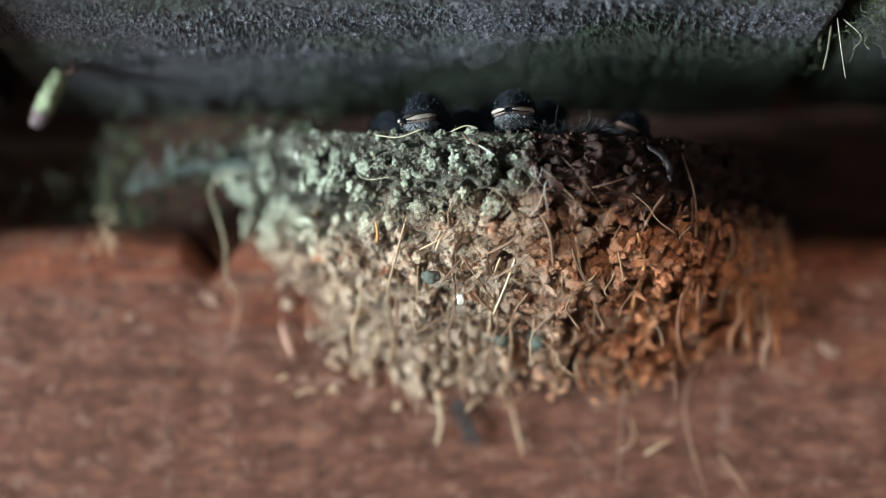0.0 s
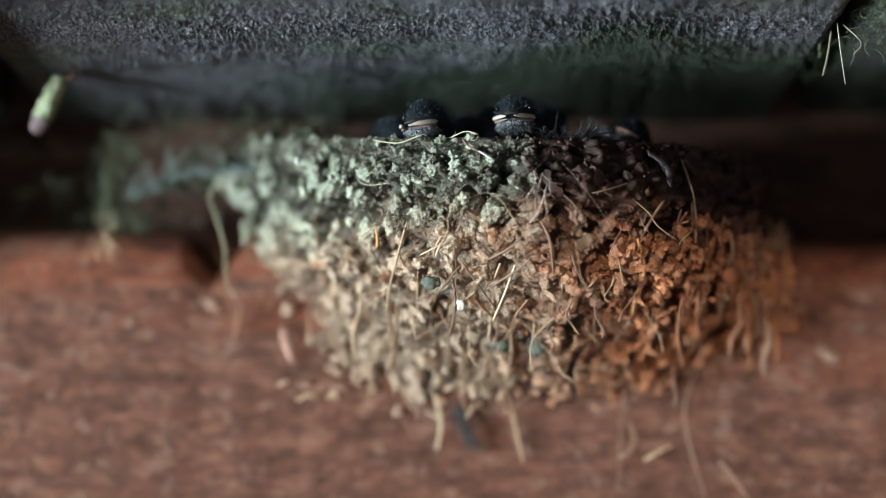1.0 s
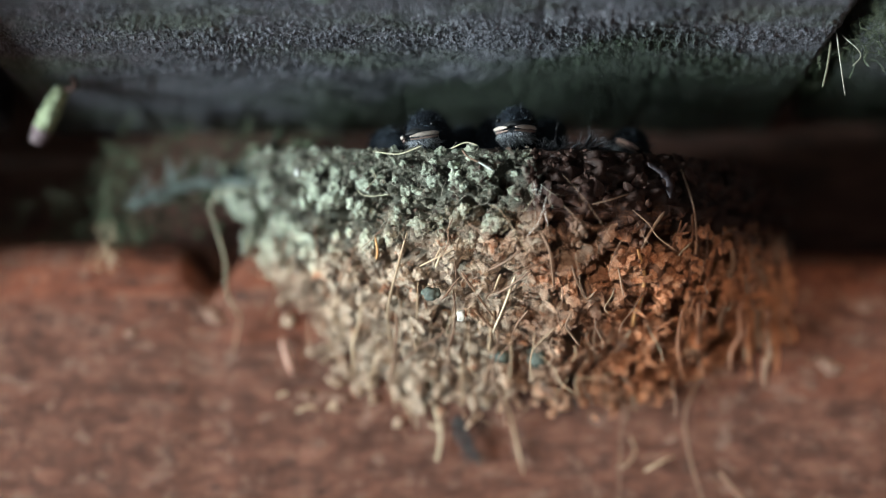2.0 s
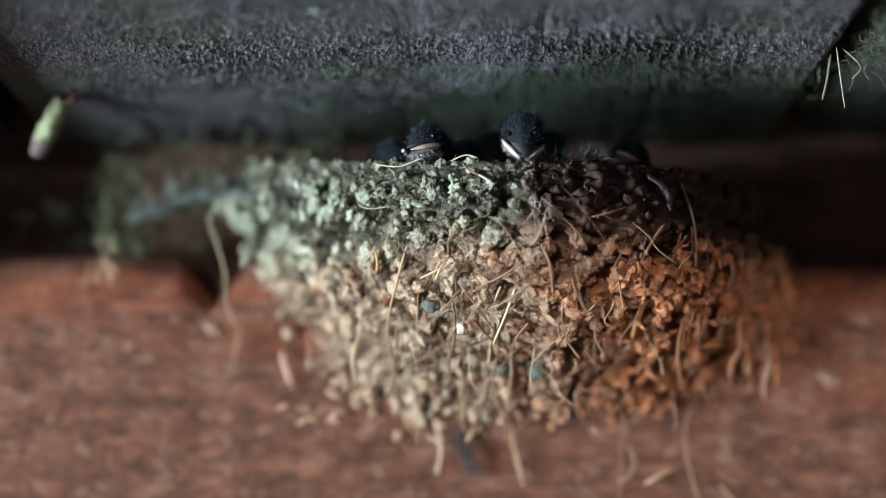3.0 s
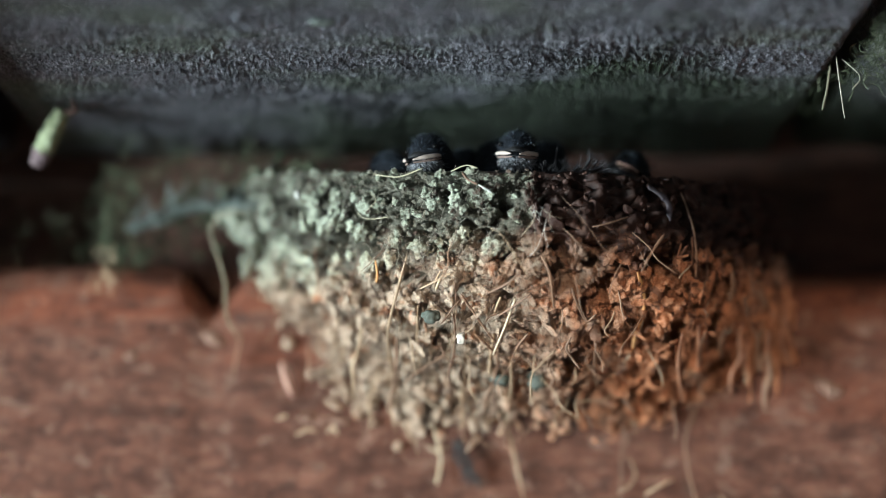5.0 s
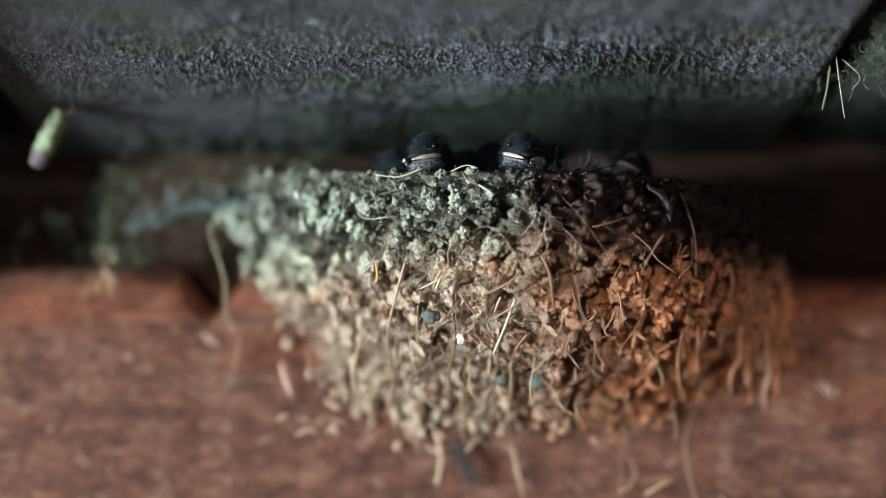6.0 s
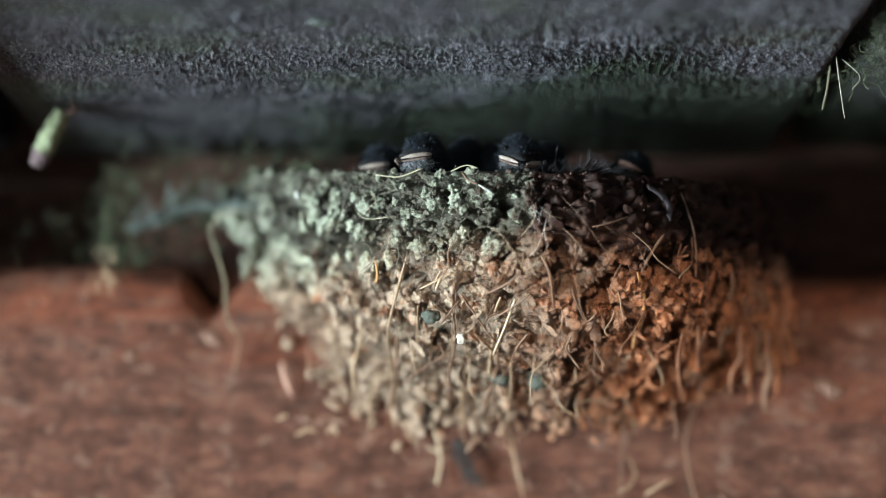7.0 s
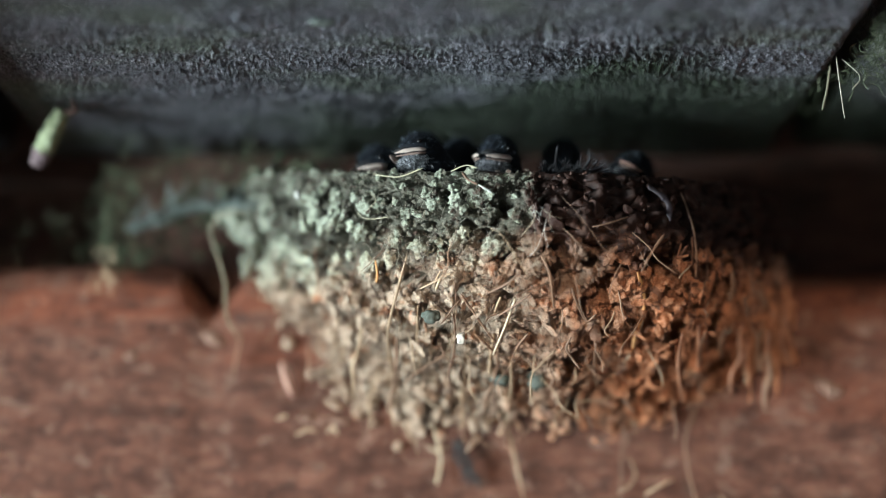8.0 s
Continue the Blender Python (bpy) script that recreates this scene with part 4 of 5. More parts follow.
    part("stone", placed(lump(0.0036, 35, 0.5, 1.4, 3, (1.0, 0.6, 1.3)), (0.0400, -0.0420, 2.2990)), STONE, nest, "green-grey pebble set in the mud")
    part("stone", placed(lump(0.0030, 37, 0.5, 1.4, 3, (1.3, 0.6, 0.8)), (0.0240, -0.0420, 2.2990)), STONE, nest, "green-grey pebble set in the mud")
    return nest


def placed(bm, at):
    bmesh.ops.translate(bm, verts=bm.verts[:], vec=at)
    return bm


swallow_nest()


# ---- the young birds ----
EYES = [Vector((side * 0.0069, -0.0052, 0.0022)) for side in (-1, 1)]


def hairs(name, seed, spots, mat, parent, long, thin, sweep, label):
    """Fine down: crossed slivers that stand on a surface and lie back along sweep."""
    rng = random.Random(seed)
    bm = bmesh.new()
    for p, d in spots:
        flow = (d * 0.8 + Vector(sweep) + Vector((rng.gauss(0, 0.32), rng.gauss(0, 0.32), rng.gauss(0, 0.32)))).normalized()
        ln = rng.uniform(*long) * (1.7 if rng.random() < 0.08 else 1)
        w = flow.cross(d)
        w = (w.normalized() if w.length > 1e-4 else Vector((1, 0, 0))) * rng.uniform(*thin)
        bend = p + flow * (ln * 0.55) + d * (ln * 0.10)
        for a in (w, d.cross(w)):
            q = [bm.verts.new(p - a - d * 0.0003), bm.verts.new(p + a - d * 0.0003), bm.verts.new(bend + a * 0.6), bm.verts.new(p + flow * ln), bm.verts.new(bend - a * 0.6)]
            bm.faces.new(q)
    return part(name, bm, mat, parent, label)


def head_mesh(chick, fuzz, seed):
    """Dark downy head that looks along -y, with a neck behind and below it."""
    rng = random.Random(seed)
    bm = bmesh.new()
    bmesh.ops.create_icosphere(bm, subdivisions=4, radius=1.0)
    for v in bm.verts:
        d = v.co.normalized()
        r = Vector((d.x * 0.0083, d.y * 0.0096, d.z * 0.0084))
        if d.y < -0.3:
            r.z *= 1 - 0.30 * min(1, (-d.y - 0.3) / 0.7)
            r.x *= 1 - 0.16 * min(1, (-d.y - 0.3) / 0.7)
        back = max(0.0, d.y * 0.75 - d.z * 0.65)
        r += Vector((d.x * 0.003, 0.010, -0.011)) * back ** 1.5
        r *= 1 + 0.05 * noise.noise(d * 3 + Vector((seed, 0, 0))) + 0.04 * noise.noise(d * 9)
        v.co = r
    dark, grey = [], []
    for v in bm.verts:
        d, p = v.co.normalized(), v.co.copy()
        if rng.random() > fuzz or d.y < -0.6 and d.z < 0.12 or min((p - e).length for e in EYES) < 0.0017:
            continue
        (grey if rng.random() < 0.42 else dark).append((p, d))
    head = part("head", bm, PLUME, chick, "black downy head")
    hairs("plumage", seed + 20, dark, PLUME, head, (0.0008, 0.0024), (0.00012, 0.00028), (0, 0.7, 0.2), "")
    hairs("down", seed + 40, grey, DOWN, head, (0.0010, 0.0030), (0.00005, 0.00013), (0, 0.55, 0.25), "thin blue-grey down on the black plumage")
    return head


def face_parts(head, gape):
    # upper beak: a short broad wedge
    s = Soup()
    ring = [(-0.0066, -0.0050, -0.0006), (-0.0042, -0.0098, -0.0008), (0, -0.0146, -0.0014), (0.0042, -0.0098, -0.0008), (0.0066, -0.0050, -0.0006)]
    top = [(-0.0030, -0.0055, 0.0020), (-0.0016, -0.0090, 0.0012), (0, -0.0124, 0.0001), (0.0016, -0.0090, 0.0012), (0.0030, -0.0055, 0.0020)]
    low = [(x * 0.96, y * 0.97, -0.0013) for x, y, z in ring]
    verts = ring + top + low
    faces = [(i, i + 1, i + 6, i + 5) for i in range(4)] + [(i + 10, i + 11, i + 1, i) for i in range(4)] + [(5, 6, 7, 8, 9), (14, 13, 12, 11, 10)]
    s.add(verts, faces)
    s.make("upper_beak", BEAK, head, "short dark beak")
    for side in (-1, 1):
        # swollen pale flange at each corner of the closed mouth, over a lower lip darkened partly to read as its shadow
        line = spline([(side * 0.0086, -0.0038, -0.0019), (side * 0.0076, -0.0070, -0.0017), (side * 0.0050, -0.0110, -0.0019), (side * 0.0017, -0.0150, -0.0024)], 6)
        mesh("gape_flange", *tube(line, lambda t: 0.00108 * math.sin(math.pi * (0.06 + 0.88 * t)) ** 0.7 * (1 - 0.15 * t) * (1 + 0.10 * math.sin(11 * t)), 8, 0.75), gape, head, "pale swollen flange of the gape")
        line = spline([(side * 0.0082, -0.0038, -0.0031), (side * 0.0072, -0.0070, -0.0033), (side * 0.0046, -0.0108, -0.0035), (side * 0.0014, -0.0144, -0.0036)], 6)
        mesh("lower_lip", *tube(line, lambda t: 0.00062 * math.sin(math.pi * (0.10 + 0.78 * t)) ** 0.65 * (1 - 0.30 * t), 8, 0.9), LIP, head, "dark brownish lower lip")
        part("eye", placed(lump(0.00105, 3, 0.0, 1, 2), EYES[side > 0]), EYE, head, "small black eye")
    bm = bmesh.new()
    bmesh.ops.create_icosphere(bm, subdivisions=4, radius=1.0)
    for v in bm.verts:
        d = v.co
        v.co = Vector((d.x * 0.0072, -0.0036 + d.y * 0.0066, -0.0046 + d.z * 0.0034))
    tufts = [(v.co.copy(), (v.co - Vector((0, -0.0036, -0.0046))).normalized()) for v in bm.verts if v.co.z < -0.0035 and v.co.y < 0.001]
    chin = part("chin", bm, CHIN, head, "grey speckled chin")
    hairs("bristle", len(head.name), tufts, CHIN_DOWN, chin, (0.0010, 0.0024), (0.00008, 0.00020), (0, 0.5, -0.7), "pale streaked throat feathers")


def chick(at, label, seed, feathers=(), gape=GAPE):
    """A nestling: its body lies in the cup, its head is a part that turns."""
    c = thing("nestling", at, label, "bird", "nestlings in the nest")
    bm = bmesh.new()
    bmesh.ops.create_icosphere(bm, subdivisions=4, radius=1.0)
    rng = random.Random(seed)
    for v in bm.verts:
        d = v.co
        v.co = Vector((d.x * 0.0135, d.y * 0.019, d.z * 0.0115)) * (1 + 0.06 * noise.noise(d * 3 + Vector((seed, 1, 2))))
    part("body", bm, PLUME, c, "black feathered back")
    head = head_mesh(c, 0.8, seed)
    face_parts(head, gape)
    for p, q, r in feathers:
        s = Soup()
        a, b = Vector(p), Vector(q)
        d = (b - a)
        w = d.cross(Vector((0, 1, 0.2))).normalized()
        s.add(*tube(spline([a, a.lerp(b, 0.5) + w * 0.0008, b], 5), r, 5))
        for k in range(24 if r > 0.00035 else 0):
            t = 0.25 + 0.75 * k / 24
            base = a.lerp(b, t)
            for side in (-1, 1):
                tip = base + d * rng.uniform(0.05, 0.45) + w * side * rng.uniform(0.0003, 0.0030) + Vector((rng.gauss(0, 0.0007), rng.gauss(0, 0.0007), rng.gauss(0, 0.0009)))
                s.add(*tube([base, base.lerp(tip, 0.5), tip], 0.00009, 3))
        s.make("pin_feather", QUILL, c, "grey half-opened pin feather")
    return c, head


def keyed(c, head, rows):
    """Rows of seconds, head place in the world and its nod, lean and turn in degrees."""
    o = c.location
    walk(head, [(t, pose(x - o.x, y - o.y, z - o.z, nod, lean, turn)) for t, x, y, z, nod, lean, turn in rows])


BIRDS = {}
BIRDS["a"] = chick((-0.006, -0.052, 2.366), "black nestling with pale gape looking over the rim", 1)
BIRDS["b"] = chick((0.031, -0.052, 2.366), "black restless nestling with a pale gape at the rim", 2)
BIRDS["c"] = chick((0.012, -0.030, 2.372), "dark nestling pressed between its siblings", 3)
BIRDS["d"] = chick((0.084, -0.040, 2.366), "dark nestling resting its shaded brownish gape on the rim", 4, (), SHADED_GAPE)
BIRDS["e"] = chick((-0.028, -0.034, 2.370), "dark nestling at the shaded end of the nest", 5)
FEATHERS = [((-0.012 + 0.0012 * k, -0.026, 0.006), (-0.0150 + 0.0023 * k + 0.0015 * math.sin(k * 2.3), -0.043, 0.0070 + 0.0022 * math.sin(k * 1.9 + 0.5)), 0.0004) for k in range(9)]
FEATHERS += [((0.004, -0.028, 0.007), (0.0050 + 0.0026 * k, -0.043, 0.0122 - 0.0016 * k), 0.0006) for k in range(4)]
FEATHERS.append(((-0.008, -0.026, 0.008), (-0.0082, -0.037, 0.0190), 0.0003))
BIRDS["f"] = chick((0.056, -0.044, 2.373), "nestling turned away with grey pin feathers", 6, FEATHERS)


BIRDS["g"] = chick((0.022, -0.034, 2.372), "dark nestling half hidden behind its siblings", 7)


# ---- what clings to wall and boards ----
def strands(name, mat, label, category, seed, count, lo, hi, lean, size, curl, thick=0.0007):
    """A tangled tuft: many thin strands rooted in a box."""
    rng = random.Random(seed)
    s = Soup()
    for _ in range(count):
        p = Vector([rng.uniform(a, b) for a, b in zip(lo, hi)])
        d = (Vector(lean) + Vector((rng.gauss(0, curl), rng.gauss(0, curl * 0.5), rng.gauss(0, curl)))).normalized()
        ln = size * rng.uniform(0.4, 1.2)
        e = Vector((rng.gauss(0, 0.3), rng.gauss(0, 0.15), rng.gauss(0, 0.3))) * ln
        s.add(*tube(spline([p, p + d * ln * 0.5 + e * 0.5, p + d * ln], 4), rng.uniform(0.3, 1.0) * thick, 4))
    return tagged(s.make(name, mat), label, category, kind="stuff")


def clump(name, mat, label, category, seed, count, line, spread, size):
    """A ridge of small crumbs along a line."""
    rng = random.Random(seed)
    s, path = Soup(), spline(line, 8)
    for _ in range(count):
        k = rng.random() * (len(path) - 1)
        p = path[int(k)].lerp(path[min(len(path) - 1, int(k) + 1)], k % 1)
        p = p + Vector([rng.gauss(0, q) for q in spread])
        p.y = min(p.y, 0.030)
        bm = lump(size * rng.uniform(0.5, 1.2), rng.random() * 40, 0.4, 1.6, 2)
        s.add([v.co + p for v in bm.verts], [tuple(v.index for v in f.verts) for f in bm.faces])
        bm.free()
    return tagged(s.make(name, mat), label, category, kind="stuff")


def ledge_growth():
    clump("moss_ridge", MOSS, "greenish moss and mud crumbs on the ledge beside the nest", "moss", 3, 120,
          [(-0.148, 0.022, 2.362), (-0.125, 0.014, 2.377), (-0.105, 0.008, 2.386), (-0.080, -0.004, 2.392), (-0.060, -0.004, 2.393)], (0.008, 0.006, 0.007), 0.0022)
    strands("moss_tuft", MOSS, "grey-green moss strands hanging over the log's edge", "moss", 4, 120, (-0.162, -0.002, 2.366), (-0.144, 0.020, 2.408), (0.05, -0.35, -1), 0.018, 0.55, 0.0004)
    strands("moss_tuft", MOSS, "grey-green moss strands spread on the dark plate", "moss", 6, 330, (-0.135, 0.004, 2.376), (-0.050, 0.028, 2.410), (0.4, -0.3, 0.4), 0.013, 0.8, 0.0004)
    strands("moss_tuft", MOSS, "thin dark moss film on the dark plate", "moss", 7, 45, (-0.230, 0.020, 2.362), (-0.160, 0.030, 2.392), (0.1, -0.2, -0.6), 0.012, 0.6, 0.0004)
    strands("moss_tuft", STALK["tan"], "yellowed dry moss strands over the log's edge", "moss", 8, 16, (-0.158, -0.010, 2.352), (-0.148, -0.004, 2.366), (0.1, -0.2, -1), 0.011, 0.4, 0.0004)
    s = Soup()
    rng = random.Random(9)
    path = spline([(-0.1440, -0.010, 2.3715), (-0.1319, -0.012, 2.3752), (-0.1192, -0.012, 2.3802), (-0.1039, -0.014, 2.3822), (-0.0850, -0.018, 2.3810)], 12)
    for k in range(190):
        t = rng.random() * (len(path) - 2)
        p, q = path[int(t)], path[min(len(path) - 1, int(t) + rng.randint(3, 9))]
        jog = [Vector((rng.gauss(0, 0.0016), rng.gauss(0, 0.002), rng.gauss(0, 0.0013))) for _ in range(3)]
        if rng.random() < 0.3:
            q = p + Vector((rng.gauss(0.004, 0.006), rng.gauss(0, 0.003), rng.uniform(-0.004, 0.016)))
        s.add(*tube(spline([p + jog[0], p.lerp(q, 0.5) + jog[1], q + jog[2]], 5), rng.uniform(0.00010, 0.00034), 4))
    tagged(s.make("cobweb", WEB), "dusty grey cobweb slung from the nest to the ledge", "cobweb", kind="stuff")


def grass_stem(pts, radius, kind, label):
    tagged(mesh("grass_stem", *tube(spline(pts, 8), radius, 6, 0.6), STALK[kind]), label, "grass stem")


def cocoon():
    o = Vector((-0.1636, -0.0513, CEIL))
    c = thing("cocoon", o, "mottled pale green cocoon with a brownish tip hanging from the board", "cocoon")

    def rough_tube(name, pts, radius, mat, label=""):
        verts, faces = tube(spline([Vector(p) - o for p in pts], 8), radius, 18)
        verts = [v + Vector((noise.noise(v * 330), noise.noise(v * 330 + Vector((5, 0, 0))), noise.noise(v * 330 + Vector((0, 5, 0))))) * 0.0009 for v in verts]
        mesh(name, verts, faces, mat, c, label)

    rough_tube("case", COCOON_A, lambda t: 0.0044 * (0.50 + 0.55 * math.sin(math.pi * (0.14 + 0.52 * t))), COCOON)
    rough_tube("tip", COCOON_B, lambda t: 0.0044 * (1.04 - 0.5 * t ** 2), COCOON_TIP, "brownish closed tip")
    line = spline([Vector((0, 0, 0.002)), Vector((0.003, 0.001, -0.006)), Vector(COCOON_A[0]) - o + Vector((0, 0, -0.001))], 6)
    mesh("stalk", *tube(line, 0.0013, 6), TIMBER, c, "thin brown stalk")


def gap_debris():
    strands("moss_tuft", MOSS, "green moss and webs stuffed in the gap between boards", "moss", 41, 360, (0.168, -0.150, 2.417), (0.184, -0.085, 2.430), (0.2, -0.2, -0.4), 0.008, 0.9, 0.00020)
    strands("moss_tuft", MOSS, "dark moss along the gap between boards", "moss", 42, 40, (0.160, -0.085, 2.420), (0.171, 0.010, 2.430), (0.0, -0.2, -0.6), 0.009, 0.7, 0.0003)
    grass_stem([(0.1612, -0.1000, 2.4240), (0.1622, -0.1000, 2.4110), (0.1634, -0.1000, 2.3979)], 0.00038, "lichen", "dry pale grass stem hanging from the board gap")
    grass_stem([(0.1610, -0.0900, 2.4240), (0.1590, -0.0900, 2.4130), (0.1567, -0.0900, 2.4045)], 0.0005, "hay", "dry tan grass stem hanging from the board gap")
    grass_stem([(0.1640, -0.0980, 2.4240), (0.1700, -0.1020, 2.4150), (0.1660, -0.1040, 2.4090)], 0.0003, "lichen", "curled pale grass stem at the board gap")


def wall_bits():
    tagged(mesh("splinter", *tube(spline([(-0.0727, -0.0022, 2.3125), (-0.0708, -0.0040, 2.3061), (-0.0676, -0.0022, 2.2966)], 5), lambda t: 0.0016 * (0.25 + 0.9 * math.sin(math.pi * (0.08 + 0.8 * t)) ** 0.8), 5, 0.4), CHIPWOOD), "pale pinkish wood splinter stuck to the red log", "splinter")
    rng = random.Random(77)
    for x, z, r in ((-0.1418, 2.3154, 0.0026), (-0.1049, 2.3232, 0.0046), (-0.062, 2.2872, 0.0034), (-0.0467, 2.2859, 0.0036), (0.1749, 2.300, 0.0052), (-0.0368, 2.3102, 0.005), (0.134, 2.344, 0.003)):
        bm = lump(r * 0.60, rng.random() * 50, 1.1, 1.5, 3, (1.7, 0.25, 0.75))
        me = bpy.data.meshes.new("mud_fleck")
        bm.to_mesh(me)
        bm.free()
        me.materials.append(FLECK)
        me.shade_smooth()
        ob = new("mud_fleck", me)
        ob.matrix_basis = pose(x, -0.0006, z, 0, rng.uniform(-50, 50), 0)
        tagged(ob, "dry pale mud fleck on the red log", "mud fleck", "mud flecks on the wall")
    for x, y, r in ((-0.0465, -0.1480, 0.0034), (0.1350, -0.0680, 0.0012)):
        bm = lump(r, r * 9000, 0.6, 1.4, 3, (1.5, 1.0, 0.25))
        me = bpy.data.meshes.new("lichen_fleck")
        bm.to_mesh(me)
        bm.free()
        me.materials.append(WEB)
        me.shade_smooth()
        ob = new("lichen_fleck", me)
        ob.location = (x, y, CEIL - 0.0008)
        tagged(ob, "pale blue-grey lichen fleck on the ceiling board", "lichen", "lichen flecks on the boards")
    s, path = Soup(), spline([(0.0050, -0.004, 2.2790), (0.0085, -0.006, 2.2720), (0.0110, -0.006, 2.2650), (0.0140, -0.004, 2.2580)], 10)
    s.add(*tube(path, 0.0004, 5))
    for k in range(90):
        p = path[rng.randrange(2, len(path) - 1)]
        q = p + Vector((rng.choice((-1, 1)) * rng.uniform(0.001, 0.0042), rng.uniform(-0.001, 0.002), -rng.uniform(0.0015, 0.0050)))
        s.add(*tube([p, p.lerp(q, 0.5) + Vector((0, -0.0006, 0.0004)), q], rng.uniform(0.00015, 0.00035), 4))
    tagged(s.make("feather", SOOT), "small dark feather stuck below the nest", "feather")
    grass_stem([(-0.0850, -0.0300, 2.3758), (-0.0973, -0.0260, 2.3757), (-0.1042, -0.0220, 2.3699), (-0.1011, -0.0200, 2.3585), (-0.0973, -0.0200, 2.3456), (-0.0966, -0.0160, 2.3309), (-0.0915, -0.0080, 2.3215)], 0.00055, "hay", "dry bent grass stem hanging beside the nest")
    for pts in ([(-0.0744, -0.005, 2.2861), (-0.0694, -0.005, 2.2881)], [(-0.0655, -0.005, 2.2790), (-0.0604, -0.006, 2.2815), (-0.0566, -0.005, 2.2805)], [(-0.0516, -0.005, 2.2802), (-0.0486, -0.006, 2.2828), (-0.0475, -0.005, 2.2790)]):
        grass_stem(pts, 0.0007, "tan", "short scrap of dry grass stuck to the red log")
    grass_stem([(-0.0911, -0.0060, 2.3242), (-0.0934, -0.0045, 2.3120), (-0.0945, -0.0040, 2.3060)], 0.0005, "brown", "thin brown rootlet against the red log")


COCOON_A = [(-0.1673, -0.0450, 2.4180), (-0.1738, -0.0400, 2.4071), (-0.1772, -0.0380, 2.4002)]
COCOON_B = [(-0.1768, -0.0382, 2.4010), (-0.1785, -0.0370, 2.3975), (-0.1801, -0.0360, 2.3945)]
ledge_growth()
cocoon()
gap_debris()
wall_bits()


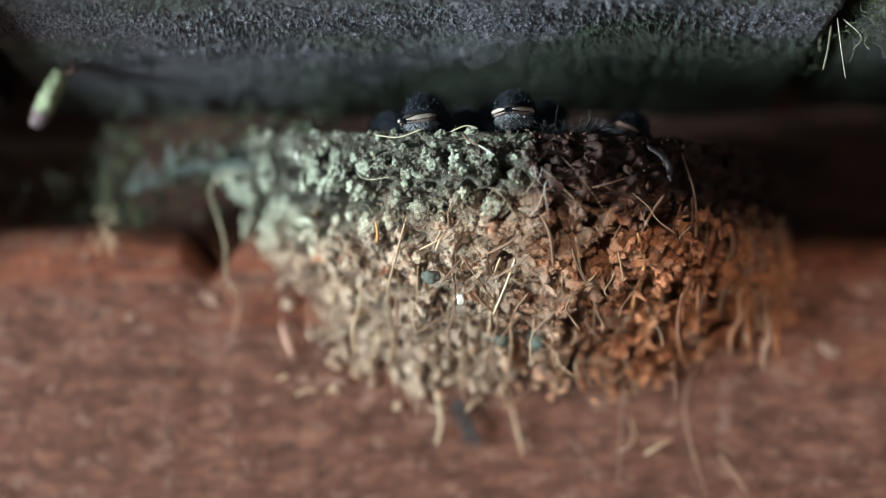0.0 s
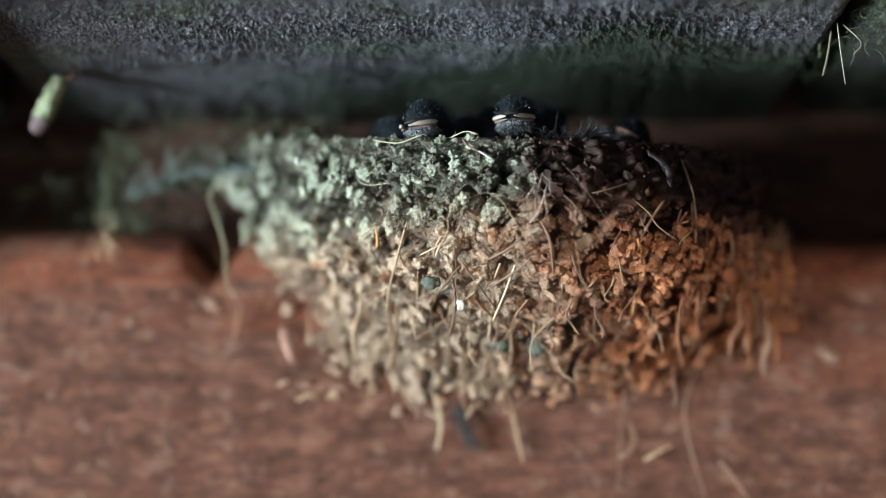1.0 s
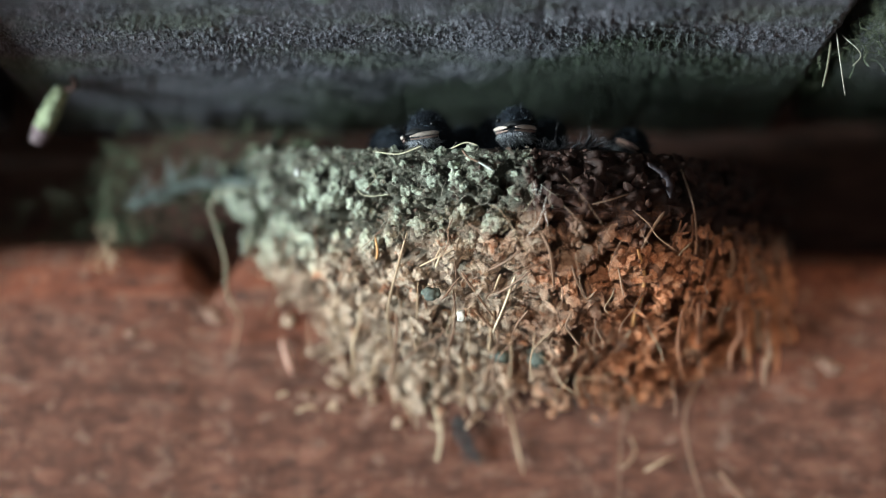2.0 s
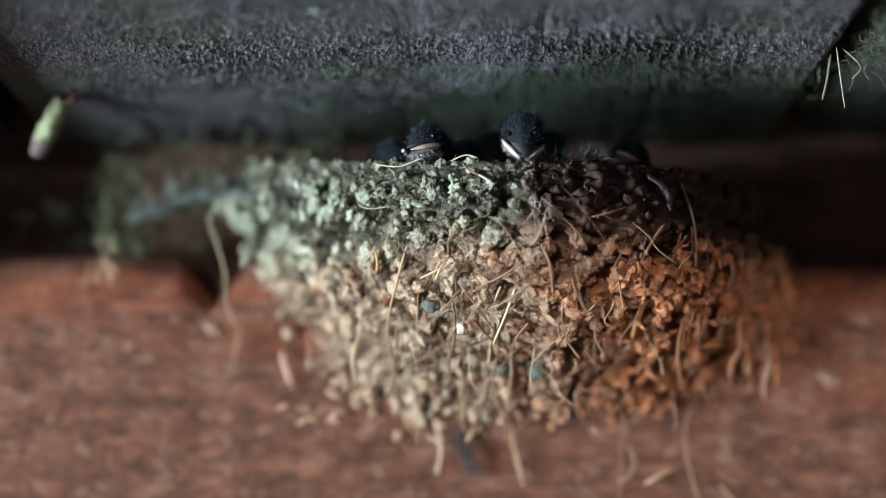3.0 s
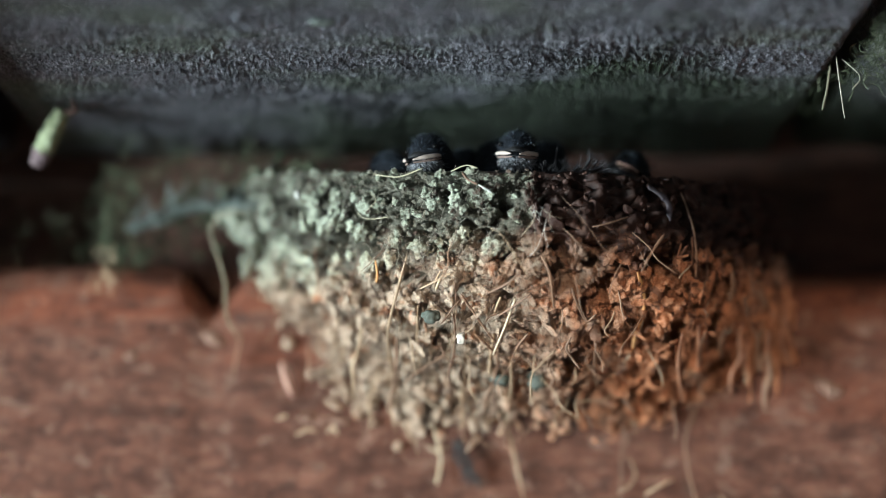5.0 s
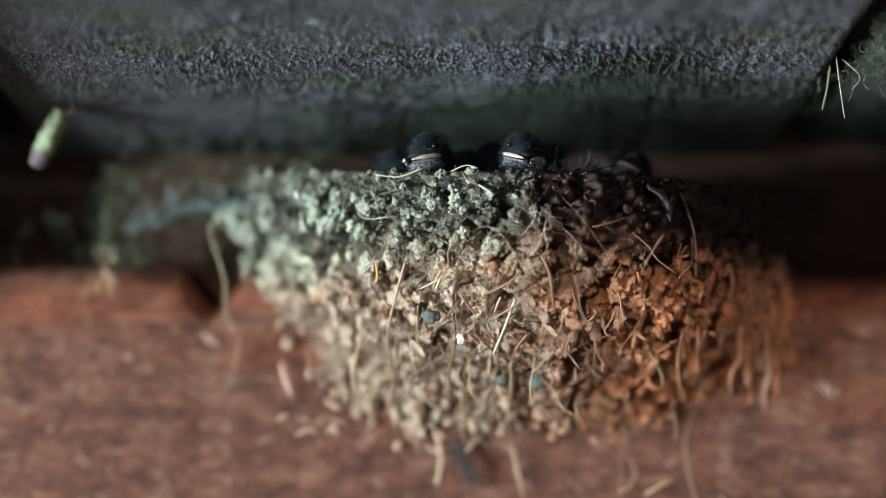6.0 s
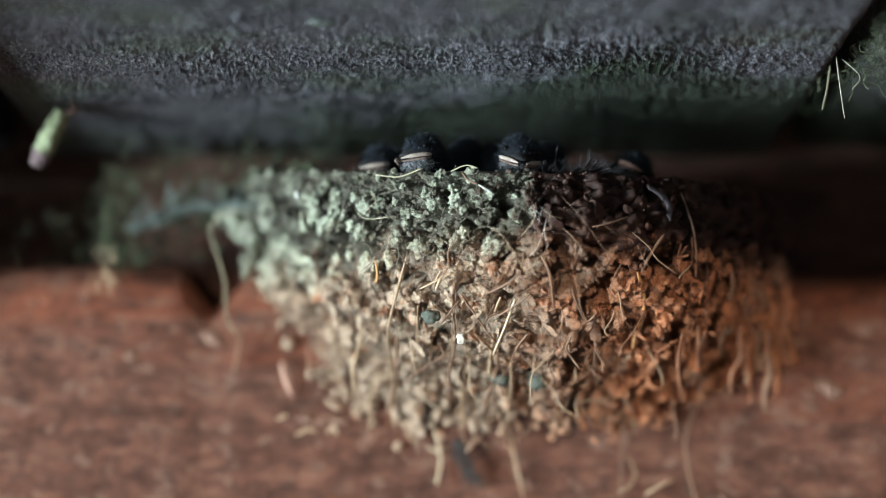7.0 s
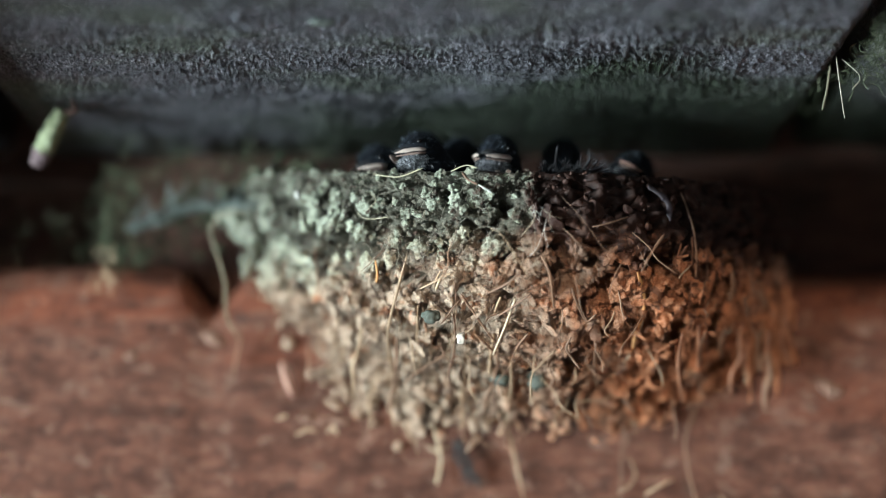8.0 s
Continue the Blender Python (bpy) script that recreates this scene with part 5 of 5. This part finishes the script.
def motions():
    keyed(*BIRDS["a"], [(0, -0.0078, -0.076, 2.3896, 13, 0, -38), (1.5, -0.0071, -0.076, 2.3896, 13, 0, -36), (3, -0.0064, -0.076, 2.3896, 14, 0, -36), (4.5, -0.0061, -0.076, 2.3896, 14, 0, -34), (6, -0.0059, -0.076, 2.3896, 13, 0, -36),
                        (6.4, -0.0064, -0.076, 2.3896, 13, 0, -40), (6.8, -0.0078, -0.076, 2.3896, 11, 0, -44), (7.3, -0.0089, -0.076, 2.3899, 9, 0, -48), (7.8, -0.0097, -0.076, 2.3903, 7, -4, -52), (8, -0.0097, -0.076, 2.3905, 5, -5, -52)])
    keyed(*BIRDS["b"], [(0, 0.0302, -0.077, 2.3911, 4, 0, -13), (1, 0.0307, -0.077, 2.3911, 6, 0, -13), (1.7, 0.0309, -0.077, 2.3911, 6, 0, -13), (2.5, 0.0309, -0.077, 2.3911, 12, 0, -8), (2.8, 0.0312, -0.080, 2.3924, 34, 6, -4),
                        (3, 0.0334, -0.086, 2.3912, 50, 6, 8), (3.3, 0.0376, -0.097, 2.3834, 60, 4, 12), (3.6, 0.0390, -0.104, 2.3790, 72, 2, 12), (3.9, 0.0398, -0.104, 2.3786, 72, -8, 14), (4.2, 0.0404, -0.103, 2.3786, 70, -24, 16),
                        (4.3, 0.0335, -0.088, 2.3880, 30, -8, 10), (4.4, 0.0309, -0.077, 2.3906, 8, 2, -10), (4.7, 0.0309, -0.077, 2.3906, 8, 2, -10), (5.3, 0.0324, -0.077, 2.3904, 14, 5, 2), (5.8, 0.0334, -0.077, 2.3899, 16, 7, 9),
                        (6.4, 0.0334, -0.077, 2.3899, 16, 7, 9), (6.8, 0.0328, -0.077, 2.3894, 21, 7, 9), (7, 0.0322, -0.077, 2.3889, 20, 8, 6), (7.2, 0.0300, -0.075, 2.3883, 20, 3, 6), (7.3, 0.0312, -0.068, 2.3895, 12, 0, -4),
                        (7.4, 0.0290, -0.063, 2.3927, 8, 4, -12), (7.5, 0.0250, -0.060, 2.3963, 6, 10, -34), (7.6, 0.0256, -0.060, 2.3951, 8, 10, -34), (7.8, 0.0250, -0.066, 2.3953, 4, 12, -24), (8, 0.0232, -0.070, 2.3905, 4, 8, -26)])
    keyed(*BIRDS["c"], [(0.0, 0.0092, -0.052, 2.3890, 10, 0, 150), (6.4, 0.0092, -0.052, 2.3890, 10, 0, 150), (6.8, 0.0098, -0.052, 2.3930, 10, 0, 150), (7.5, 0.0093, -0.052, 2.3948, 10, 0, 150), (8.0, 0.0072, -0.052, 2.3940, 10, 0, 150)])
    keyed(*BIRDS["g"], [(0.0, 0.0225, -0.052, 2.3928, 5, 0, 172), (6.9, 0.0225, -0.052, 2.3928, 5, 0, 172), (7.3, 0.0235, -0.052, 2.3890, 8, 0, 172), (8.0, 0.0240, -0.050, 2.3880, 8, 0, 172)])
    keyed(*BIRDS["d"], [(0, 0.0804, -0.056, 2.3874, 14, 30, 26), (5, 0.0804, -0.056, 2.3874, 14, 30, 26), (6, 0.0812, -0.056, 2.3872, 14, 32, 26), (8, 0.0818, -0.056, 2.3872, 14, 35, 26)])
    keyed(*BIRDS["e"], [(0.0, -0.0234, -0.056, 2.3870, 20, 0, -150), (6.3, -0.0234, -0.056, 2.3870, 20, 0, -150), (6.5, -0.0240, -0.056, 2.3890, 15, 0, -92), (6.8, -0.0250, -0.056, 2.3908, 10, 0, -44), (7.3, -0.0282, -0.056, 2.3904, 10, 0, -46), (8.0, -0.0278, -0.056, 2.3902, 10, 0, -44)])
    keyed(*BIRDS["f"], [(0.0, 0.0454, -0.050, 2.3935, 0, 0, 170), (7.2, 0.0454, -0.050, 2.3935, 0, 0, 170), (7.4, 0.0480, -0.050, 2.3970, 0, 0, 165), (7.5, 0.0512, -0.050, 2.4004, 0, 0, 160), (7.8, 0.0515, -0.050, 2.3955, 0, 0, 165), (8.0, 0.0515, -0.050, 2.3940, 0, 0, 168)])


motions()
